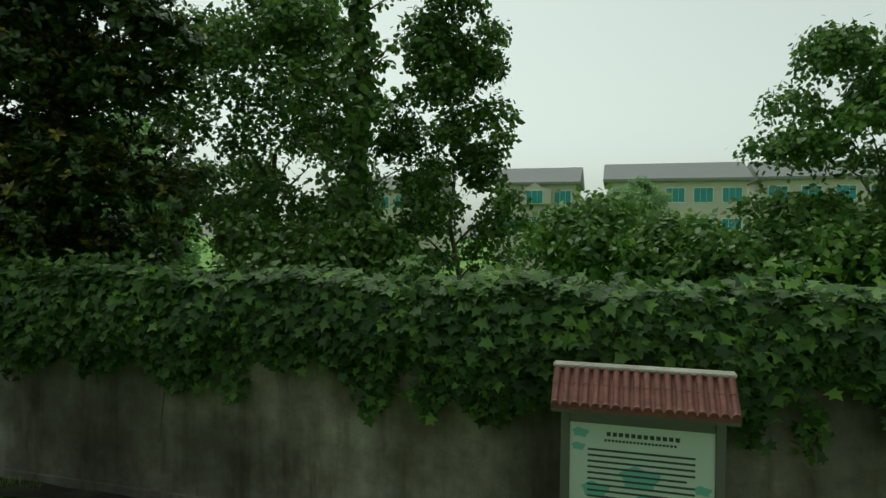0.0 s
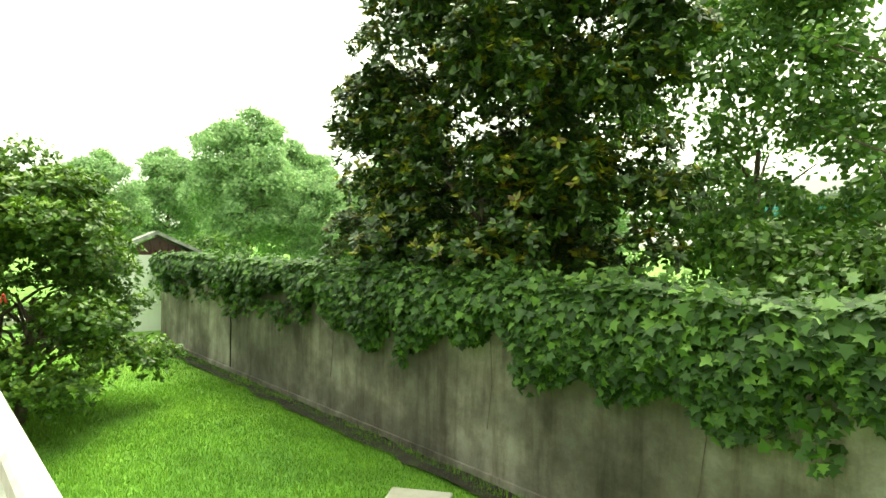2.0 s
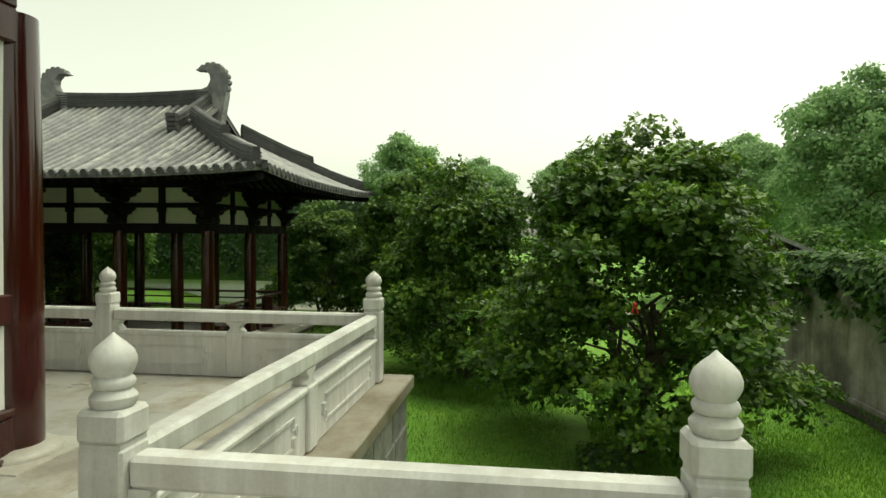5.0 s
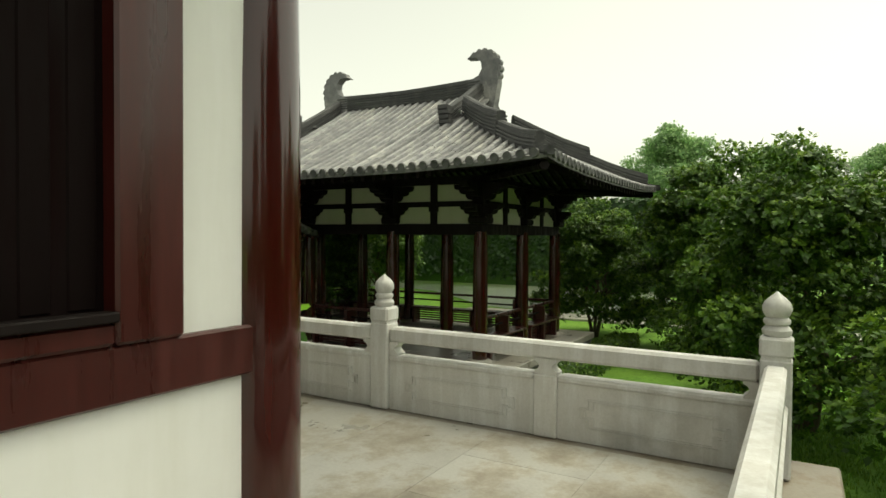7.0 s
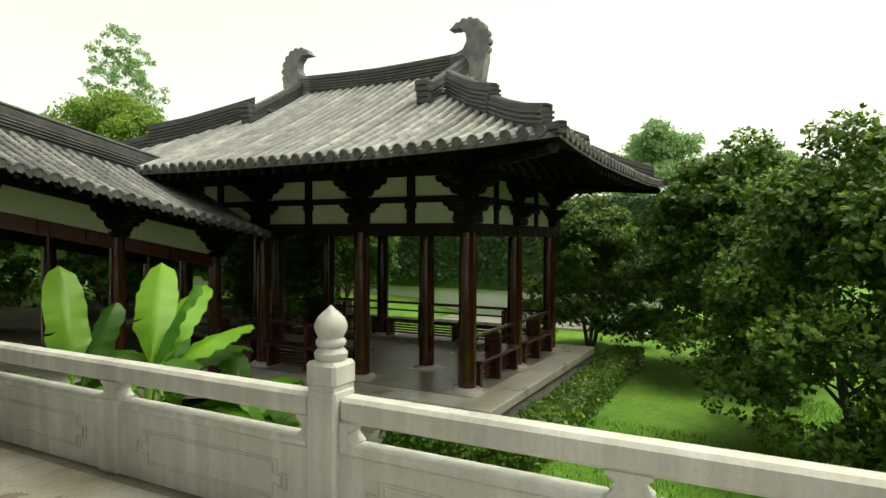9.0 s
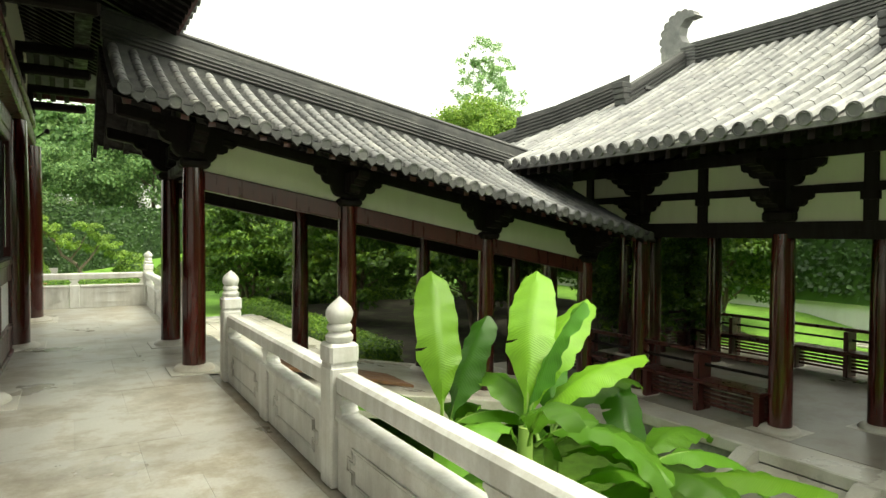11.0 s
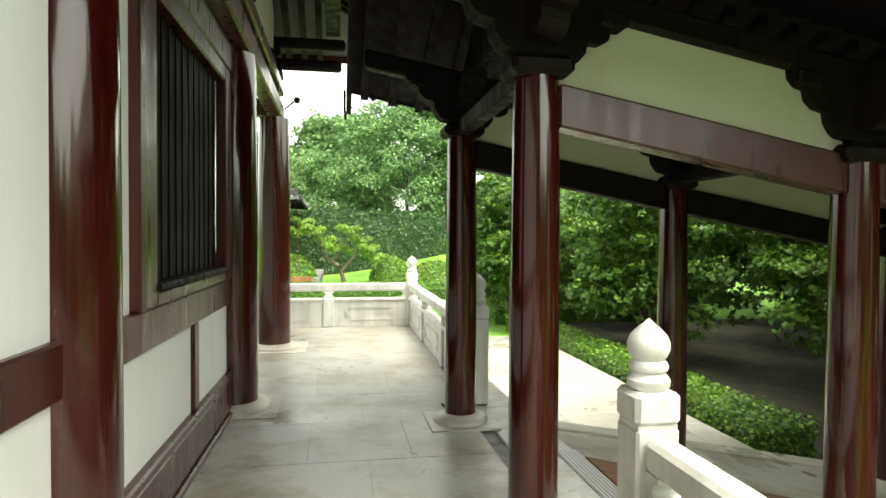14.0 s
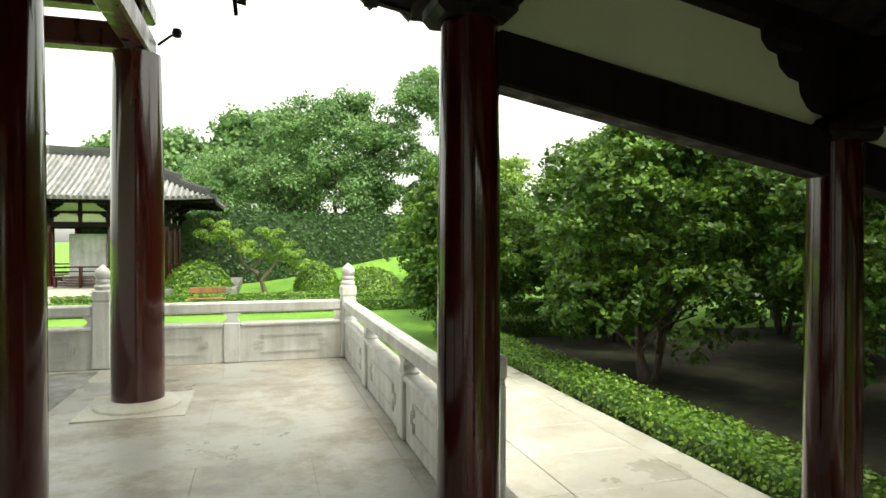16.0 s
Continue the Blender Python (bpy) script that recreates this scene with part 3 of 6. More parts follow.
timber_bay((-8.6, NY), (-8.78, -7.75), None, None)
timber_bay((-8.78, -7.75), (-8.82, -11.54), None, None)
timber_bay((-8.83, -11.54), (-8.87, -14.58), (0.8, 2.55), 0.57)
timber_bay((-8.575, NY), (-4.9, NY), (0.76, 2.9))
timber_bay((-4.9, NY), (-1.2, NY), (0.8, 2.9))
timber_bay((-1.2, NY), (2.5, NY))
# return wall at the porch, and the plain far walls that close the hall
tagged(part("wall_south", boxes((WX + 0.1, 8, -14.74, -14.58, 0, 3.6)), WHITE_WALL), "white plaster end wall of the hall", "wall", kind="structure")
tagged(part("wall_east", boxes((7.8, 7.95, -14.58, NY, 0, 3.6)), WHITE_WALL), "plain white far wall of the hall", "wall", kind="structure")
tagged(part("wall_north", boxes((2.7, 7.8, NY - 0.08, NY + 0.08, 0, 3.6)), WHITE_WALL), "plain white wall of the hall", "wall", kind="structure")


def architrave(name, x0, x1, y0, y1, knob=False):
    t = thing(name, "dark brown timber beams over the hall columns", "beam", (0, 0, 0), "hall beams")
    part("lower_beam", boxes((x0, x1, y0, y1, 3.022, 3.24), bevel=0.02), BROWN_PAINT, t)
    part("upper_beam", boxes((x0, x1, y0, y1, 3.36, 3.52), bevel=0.02), BROWN_PAINT, t)
    long_x = x1 - x0 > y1 - y0
    n = 8 if long_x else 9
    for i in range(n):
        f = (i + 0.5) / n
        cx, cy = (x0 + f * (x1 - x0), (y0 + y1) / 2) if long_x else ((x0 + x1) / 2, y0 + f * (y1 - y0))
        part("bearing_block", boxes((cx - 0.07, cx + 0.07, cy - 0.07, cy + 0.07, 3.238, 3.362), bevel=0.015), DARK_TIMBER, t)
    if knob:
        bm = bmesh.new()
        sweep(bm, [((x0 + x1) / 2 - 0.1, y0 - 0.001, 3.2), ((x0 + x1) / 2 - 0.22, y0 - 0.02, 3.31)], 0.012, 8)
        lathe(bm, [(0.01, -0.045), (0.035, -0.035), (0.045, 0), (0.035, 0.035), (0.01, 0.045)], 12, ((x0 + x1) / 2 - 0.26, y0 - 0.02, 3.33))
        part("camera_ball", bm, DARK_TIMBER, t, "small dark ball fitting on a short arm", True)
    return t


architrave("beam", WX - 0.13, WX + 0.05, SY - 0.35, -7.7, True)
architrave("beam", -8.5, 8, NY - 0.12, NY + 0.06)
architrave("beam", WX + 0.052, 8, SY - 0.1, SY + 0.1)


def barrel_row(pts, r=0.06, seg=5, lip=0.0):
    """A row of half-round tiles along points, each tile a little proud of the next."""
    bm = bmesh.new()
    side = (Vector(pts[-1]) - Vector(pts[0]))
    side = side.cross(Vector((0, 0, 1))).normalized()
    rings = []
    n = len(pts)
    for k, p in enumerate(pts):
        d = (Vector(pts[min(k + 1, n - 1)]) - Vector(pts[max(k - 1, 0)])).normalized()
        up = side.cross(d).normalized()
        if up.z < 0:
            up = -up
        for rr in ((r,) if k in (0, n - 1) else (r, r * 0.88)):
            rings.append([bm.verts.new(Vector(p) + rr * (side * math.cos(math.pi * i / seg) + up * (math.sin(math.pi * i / seg) * 1.05))) for i in range(seg + 1)])
    for a, b in zip(rings, rings[1:]):
        for i in range(seg):
            bm.faces.new((a[i], a[i + 1], b[i + 1], b[i]))
    # round end tile at the eave
    e, d = Vector(pts[-1]), (Vector(pts[-1]) - Vector(pts[-2])).normalized()
    d.z *= 0.3
    d.normalize()
    up = side.cross(d).normalized()
    if up.z < 0:
        up = -up
    disc = [[bm.verts.new(e + up * 0.012 + d * f + q * r * 1.12 * (side * math.cos(2 * math.pi * i / 12) + up * math.sin(2 * math.pi * i / 12))) for i in range(12)] for f, q in ((-0.03, 1.0), (0.012, 1.0), (0.012, 0.8), (0.004, 0.76))]
    for a, b in zip(disc, disc[1:]):
        for i in range(12):
            bm.faces.new((a[i], a[(i + 1) % 12], b[(i + 1) % 12], b[i]))
    bm.faces.new(disc[0][::-1])
    bm.faces.new(disc[-1])
    for f in {f for ring in disc for v in ring for f in v.link_faces}:
        f.material_index = 1
    return bm


def sheet_solid(bm, grid, thick):
    """A curved sheet with thickness from a grid of points."""
    n, m = len(grid), len(grid[0])
    top = [[bm.verts.new(p) for p in row] for row in grid]
    low = [[bm.verts.new((p[0], p[1], p[2] - thick)) for p in row] for row in grid]
    for i in range(n - 1):
        for j in range(m - 1):
            bm.faces.new((top[i][j], top[i + 1][j], top[i + 1][j + 1], top[i][j + 1]))
            bm.faces.new((low[i][j], low[i][j + 1], low[i + 1][j + 1], low[i + 1][j]))
    for i in range(n - 1):
        bm.faces.new((top[i][0], low[i][0], low[i + 1][0], top[i + 1][0]))
        bm.faces.new((top[i][-1], top[i + 1][-1], low[i + 1][-1], low[i][-1]))
    for j in range(m - 1):
        bm.faces.new((top[0][j], top[0][j + 1], low[0][j + 1], low[0][j]))
        bm.faces.new((top[-1][j], low[-1][j], low[-1][j + 1], top[-1][j + 1]))
    return bm


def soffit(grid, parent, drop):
    """Dark timber boards close under a roof slope, added to deepen the shade there."""
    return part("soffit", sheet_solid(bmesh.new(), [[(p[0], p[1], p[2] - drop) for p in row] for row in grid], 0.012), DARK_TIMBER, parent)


def hall_roof():
    """Wide eaves round the hall: rafters below, tile rows above."""
    t = thing("hall_roof", "dark overhanging hall roof with grey tiles and close rafters", "roof", (0, 0, 0))
    x0, y0, y1 = -10.75, -18.2, -2.6
    def z(u):
        return 4.08 + 0.42 * u + 0.03 * u * u
    def up(y):
        return 0.36 * max(0.0, (y + 11.0) / 8.0) ** 2
    def west(u, y):
        return z(u) + up(y) * max(0.0, 1 - u / 5)
    us, fs = (0, 0.6, 1.2, 2, 3.5, 5), [k / 12 for k in range(13)]
    slope = [[(x0 + u, y0 + u + f * (y1 - y0 - 2 * u), west(u, y0 + u + f * (y1 - y0 - 2 * u))) for f in fs] for u in us]
    part("west_slope", sheet_solid(bmesh.new(), slope, 0.05), DARK_TILE, t)
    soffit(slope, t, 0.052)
    slope = [[(x, y1 - u, z(u) + up(y1 - u) * max(0.0, 1 - u / 5)) for x in (x0 + u, 10)] for u in us]
    part("north_slope", sheet_solid(bmesh.new(), slope, 0.05), DARK_TILE, t)
    slope = [[(x, y0 + u, z(u)) for x in (x0 + u, 10)] for u in us]
    part("south_slope", sheet_solid(bmesh.new(), slope, 0.05), DARK_TILE, t)
    part("crown_slope", boxes((x0 + 5, 10, y0 + 5, y1 - 5, z(5) - 0.05, z(5) + 0.02)), DARK_TILE, t)
    rafter = mesh_from(shear(boxes((0.02, 2.3, -0.04, 0.04, -0.17, -0.055)), lambda c: 0.44 * c.x), "rafter", DARK_TIMBER)
    n = int((y1 - y0 - 2.4) / 0.21)
    for i in range(n):
        y = y0 + 1.2 + i * 0.21
        share("rafter", rafter, t, pose(x0 + 0.04, y, 4.08 + up(y)))
    for i in range(26):
        share("rafter", rafter, t, pose(x0 + 1.2 + i * 0.21, y0 + 0.04, 4.08, 0, 0, 90))
    row = mesh_from(barrel_row([(2.4, 0, z(2.4) - 4.08 + 0.02), (1.2, 0, z(1.2) - 4.08 + 0.02), (0, 0, 0.02), (-0.06, 0, 0.0)], 0.06), "tile_rib", TILE, True)
    row.materials.append(END_TILE)
    for i in range(int((y1 - y0 - 2.4) / 0.24)):
        share("tile_rib", row, t, pose(x0, y0 + 1.2 + i * 0.24, 4.08 + up(y0 + 1.2 + i * 0.24)))
    for i in range(20):
        share("tile_rib", row, t, pose(x0 + 0.8 + i * 0.24, y0, 4.08, 0, 0, 90))
    part("eave_board", boxes((x0 + 0.01, x0 + 0.05, y0, -10.5, 3.96, 4.06), (x0 + 0.052, 3, y0 + 0.01, y0 + 0.05, 3.96, 4.06)), RAFTER_PAINT, t)
    # bracket sets over the columns
    for y in (NY, -7.78, -11.66, -14.66, SY):
        br = part("bracket", boxes((WX - 0.14, WX + 0.14, y - 0.14, y + 0.14, 3.521, 3.64), bevel=0.02), DARK_TIMBER, t)
        part("bracket_arm", boxes((WX - 0.9, WX + 0.4, y - 0.06, y + 0.06, 3.641, 3.78), (WX - 0.07, WX + 0.07, y - 0.55, y + 0.55, 3.641, 3.78), bevel=0.03), DARK_TIMBER, br)
        part("bracket_arm", boxes((WX - 0.95, WX + 0.4, y - 0.055, y + 0.055, 3.92, 4.06), (WX - 0.12, WX + 0.12, y - 0.12, y + 0.12, 3.782, 3.918), bevel=0.03), DARK_TIMBER, br)
    part("purlin", boxes((WX - 0.88, WX - 0.7, y0 + 0.9, y1 - 0.9, 4.062, 4.22)), DARK_TIMBER, t)
    part("eave_infill", boxes((WX - 0.03, WX + 0.03, SY, NY, 3.53, 4.8)), CREAM_WALL, t)
    part("eave_infill", boxes((WX + 0.04, 8, NY - 0.03, NY + 0.03, 3.53, 4.8)), CREAM_WALL, t)
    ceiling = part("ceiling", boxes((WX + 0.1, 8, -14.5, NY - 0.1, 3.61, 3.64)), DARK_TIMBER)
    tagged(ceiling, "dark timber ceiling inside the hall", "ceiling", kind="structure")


hall_roof()

# ---- the sloping covered gallery ----
GN, GS, FALL = -12.08, -13.94, 0.187
GCOLS = (-10.77, -12.6, -14.76, -16.72)


def gdrop(c):
    return FALL * (min(c.x, -10.6) + 10.6) if c.x < -9 else FALL * (c.x + 10.6) * (c.x < -9)


def gdrop_roof(c):
    return FALL * (c.x + 10.6)


def cloud_arm(half, h):
    """Outline of a bracket arm: flat top, underside stepped up towards the rounded ends."""
    right = [(0.16, 0.0), (half * 0.42, h * 0.05), (half * 0.5, h * 0.2), (half * 0.52, h * 0.36), (half * 0.66, h * 0.38), (half * 0.76, h * 0.48), (half * 0.79, h * 0.64), (half * 0.9, h * 0.66), (half * 0.98, h * 0.76), (half, h)]
    return right + [(-a, b) for a, b in right[::-1]]


def gallery():
    t = thing("covered_gallery", "sloping covered gallery with red columns and grey tiled roof", "gallery", (0, 0, 0))
    fl = part("gallery_floor", shear(boxes((-17.0, -10.99, GS - 0.55, GN + 0.55, -0.25, -0.01)), gdrop), PAVING, t)
    part("kerb", shear(boxes((-16.9, -11.0, GN + 0.3, GN + 0.56, -0.3, 0.012), bevel=0.01), gdrop), PALE_PAVING, fl)
    part("kerb", shear(boxes((-16.9, -11.0, GS - 0.56, GS - 0.3, -0.3, 0.012), bevel=0.01), gdrop), PALE_PAVING, fl)
    shaft, base = column_mesh(0.125, 2.3, 20), base_mesh(0.135, 0.27)
    for x in GCOLS:
        for y in (GN, GS):
            z = FALL * (x + 10.6) if x < -10.8 else 0
            col = share("column", shaft, t, pose(x, y, z))
            share("stone_base", base, col)
            cap = part("bracket_block", boxes((-0.16, 0.16, -0.14, 0.14, 2.26, 2.36), bevel=0.03), DARK_TIMBER, col)
            bm = bmesh.new()
            out = cloud_arm(0.46, 0.33)
            prism(bm, out, lambda a, b, d: (a, d, b + 2.36), -0.075, 0.075)
            prism(bm, cloud_arm(0.5, 0.24), lambda a, b, d: (d, a * 1.1, b + 2.42), -0.07, 0.07)
            for sx in (-1, 1):
                box(bm, sx * 0.36 - 0.07, sx * 0.36 + 0.07, -0.1, 0.1, 2.58, 2.665, 0.015)
            part("bracket_arm", shear(bm, lambda c: FALL * c.x), DARK_TIMBER, cap)
    for y in (GN, GS):
        for xa, xb in zip(GCOLS, GCOLS[1:]):
            # south beams darker: their backlit shade is put into the timber colour
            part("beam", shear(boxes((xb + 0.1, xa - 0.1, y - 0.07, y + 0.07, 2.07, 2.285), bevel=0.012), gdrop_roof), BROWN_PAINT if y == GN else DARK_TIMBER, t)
            part("frieze_panel", shear(boxes((xb + 0.1, xa - 0.1, y - 0.02, y + 0.02, 2.287, 2.7)), gdrop_roof), CREAM_WALL, t)
        part("purlin", shear(boxes((-16.9, -10.0, y - 0.07, y + 0.07, 2.66, 2.8), bevel=0.02), gdrop_roof), DARK_TIMBER, t)
    for x in GCOLS:
        part("tie_beam", boxes((x - 0.05, x + 0.05, GS + 0.1, GN - 0.1, 2.30 + FALL * (x + 10.6), 2.42 + FALL * (x + 10.6)), bevel=0.012), DARK_TIMBER, t)
    # roof: two concave slopes
    rx0, rx1, yc = -9.92, -17.2, -13.0
    def z(u):
        return 3.60 - 0.52 * u + 0.035 * u * u
    for s, nm in ((1, "north_slope"), (-1, "south_slope")):
        prof = [(yc + s * u, z(u)) for u in (0, 0.4, 0.8, 1.2, 1.6, 1.92)]
        grid = [[(x, y, zz + FALL * (x + 10.6)) for x in (rx0, rx1)] for y, zz in prof]
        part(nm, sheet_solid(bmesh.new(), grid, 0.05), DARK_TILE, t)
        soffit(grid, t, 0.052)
        row = mesh_from(barrel_row([(0, y - yc, zz + 0.02) for y, zz in prof[:1] + [(yc + s * u, z(u)) for u in (0.25, 0.5, 0.75, 1.0, 1.25, 1.5, 1.75)] + [(yc + s * 1.95, z(1.95))]], 0.06, 6), "tile_rib", TILE, True)
        row.materials.append(END_TILE)
        n = int((rx0 - rx1) / 0.213)
        for i in range(n):
            x = rx0 - 0.1 - i * 0.213
            share("tile_rib", row, t, pose(x, yc, FALL * (x + 10.6)))
        # pan tiles between the rows, darker than the ribs, each a shallow lip across the channel
        pan = bmesh.new()
        for u in [0.14 * k + 0.1 for k in range(13)]:
            box(pan, -0.055, 0.055, s * u - 0.012, s * u + 0.06, z(u) - 0.012, z(u) + 0.022)
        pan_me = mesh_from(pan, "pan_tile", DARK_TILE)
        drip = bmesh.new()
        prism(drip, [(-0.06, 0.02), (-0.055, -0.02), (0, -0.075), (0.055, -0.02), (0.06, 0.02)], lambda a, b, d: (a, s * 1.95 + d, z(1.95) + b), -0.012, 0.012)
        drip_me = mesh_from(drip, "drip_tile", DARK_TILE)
        for i in range(n - 1):
            x = rx0 - 0.1 - (i + 0.5) * 0.213
            tagged(share("pan_tile", pan_me, t, pose(x, yc, FALL * (x + 10.6))), kind="stuff")
            share("drip_tile", drip_me, t, pose(x, yc, FALL * (x + 10.6)))
        rafter = bmesh.new()
        prism(rafter, [(s * 0.1, z(0.1) - 0.05), (s * 1.86, z(1.86) - 0.05), (s * 1.86, z(1.86) - 0.13), (s * 0.1, z(0.1) - 0.14)], lambda a, b, d: (d, a, b), -0.035, 0.035)
        rafter_me = mesh_from(rafter, "rafter", DARK_TIMBER)
        end_me = mesh_from(boxes((-0.036, 0.036, s * 1.86 - 0.002, s * 1.86 + 0.002, z(1.86) - 0.131, z(1.86) - 0.049)), "rafter_end", RAFTER_PAINT)
        for i in range(int((rx0 - rx1) / 0.25)):
            x = rx0 - 0.12 - i * 0.25
            r_ob = share("rafter", rafter_me, t, pose(x, yc, FALL * (x + 10.6)))
            share("rafter_end", end_me, r_ob)
        part("eave_board", shear(boxes((rx1, rx0, *sorted((yc + s * 1.88, yc + s * 1.92)), z(1.9) - 0.07, z(1.9) - 0.02)), gdrop_roof), DARK_TIMBER, t)
    ridge = part("ridge", shear(boxes((rx1, rx0, yc - 0.1, yc + 0.1, 3.54, 3.66), bevel=0.01), gdrop_roof), DARK_TILE, t)
    part("ridge_core", shear(boxes((rx1, rx0 + 0.01, yc - 0.095, yc + 0.095, 3.66, 3.97)), gdrop_roof), DARK_TILE, ridge)
    for k in range(6):
        part("ridge_course", shear(boxes((rx1, rx0 + 0.02, yc - 0.135 + 0.01 * k, yc + 0.135 - 0.01 * k, 3.664 + 0.052 * k, 3.694 + 0.052 * k), bevel=0.012), gdrop_roof), DARK_TILE, ridge)
    part("ridge_cap", shear(boxes((rx1, rx0 + 0.03, yc - 0.08, yc + 0.08, 3.972, 4.04), bevel=0.03), gdrop_roof), DARK_TILE, ridge)
    # gable end towards the hall, with its barge boards
    bm = bmesh.new()
    for s in (1, -1):
        pts = [(s * u, z(u)) for u in (0, 0.5, 1.0, 1.5, 1.95)]
        out = [(a, b - 0.03) for a, b in pts] + [(a, b - 0.24) for a, b in pts[::-1]]
        prism(bm, out, lambda a, b, d: (d, yc + a, b), rx0 + 0.0, rx0 + 0.045)
    part("barge_board", shear(bm, gdrop_roof), DARK_TIMBER, t)
    bm = bmesh.new()
    prism(bm, [(-1.0, 2.66), (1.0, 2.66), (0, 3.4)], lambda a, b, d: (d, yc + a, b), -10.82, -10.76)
    part("gable_panel", bm, DARK_TIMBER, t)
    bm = bmesh.new()
    sweep(bm, [(rx0 + 0.06, yc - 1.93, z(1.93) + 0.1), (rx0 + 0.06, yc - 1.95, z(1.93) - 0.06), (rx0 + 0.05, yc - 1.99, z(1.93) - 0.16)], 0.012, 6)
    part("drip_chain_hook", bm, DARK_TIMBER, t, "thin hanging hook at the gable foot")
    bm = bmesh.new()
    sweep(bm, [(-10.74 + 0.0, GS - 0.135, 2.2), (-10.74, GS - 0.14, 1.2), (-10.74, GS - 0.14, 0.2), (-10.72, GS - 0.18, 0.03), (-10.7, GS - 0.45, 0.015)], 0.012, 6)
    part("cable", bm, DARK_TIMBER, t, "black cable down the column")


gallery()


def gallery_ramp():
    tagged(part("landing", boxes((-11.42, -10.992, -14.44, -11.5, -0.3, -0.009), bevel=0.008), PAVING), "grey stone landing at the head of the gallery", "landing", kind="structure")
    strip = thing("threshold_strip", "ribbed grey metal threshold strip on the stone landing", "threshold", (-11.36, -12.7, -0.008))
    part("plate", boxes((-0.075, 0.075, -0.45, 0.45, 0, 0.006), bevel=0.002), STEEL, strip)
    for k in range(6):
        part("rib", boxes((-0.066 + k * 0.024, -0.054 + k * 0.024, -0.445, 0.445, 0.006, 0.012)), STEEL, strip)
    ramp = thing("wooden_ramp", "brown weathered plank ramp laid down the gallery slope", "ramp", (-11.45, -12.62, 0.0))
    plank = mesh_from(shear(boxes((-2.2, 0, -0.067, 0.067, -0.045, 0.0), bevel=0.004), lambda c: 0.247 * c.x), "plank", RAMP_WOOD)
    for k in range(6):
        share("plank", plank, ramp, pose(0, -0.35 + k * 0.14, -0.004 + 0.003 * (k % 2)))
    for x in (-0.15, -1.1, -2.1):
        part("bearer", boxes((x - 0.04, x + 0.04, -0.4, 0.4, 0.247 * x - 0.16, 0.247 * x - 0.04)), DARK_TIMBER, ramp)


STEEL = material("ribbed_steel", (0.42, 0.42, 0.42), 0.4, 0.6)
RAMP_WOOD = lacquer("worn_ramp_wood", (0.2, 0.105, 0.055), 0.6, 0.0)
gallery_ramp()


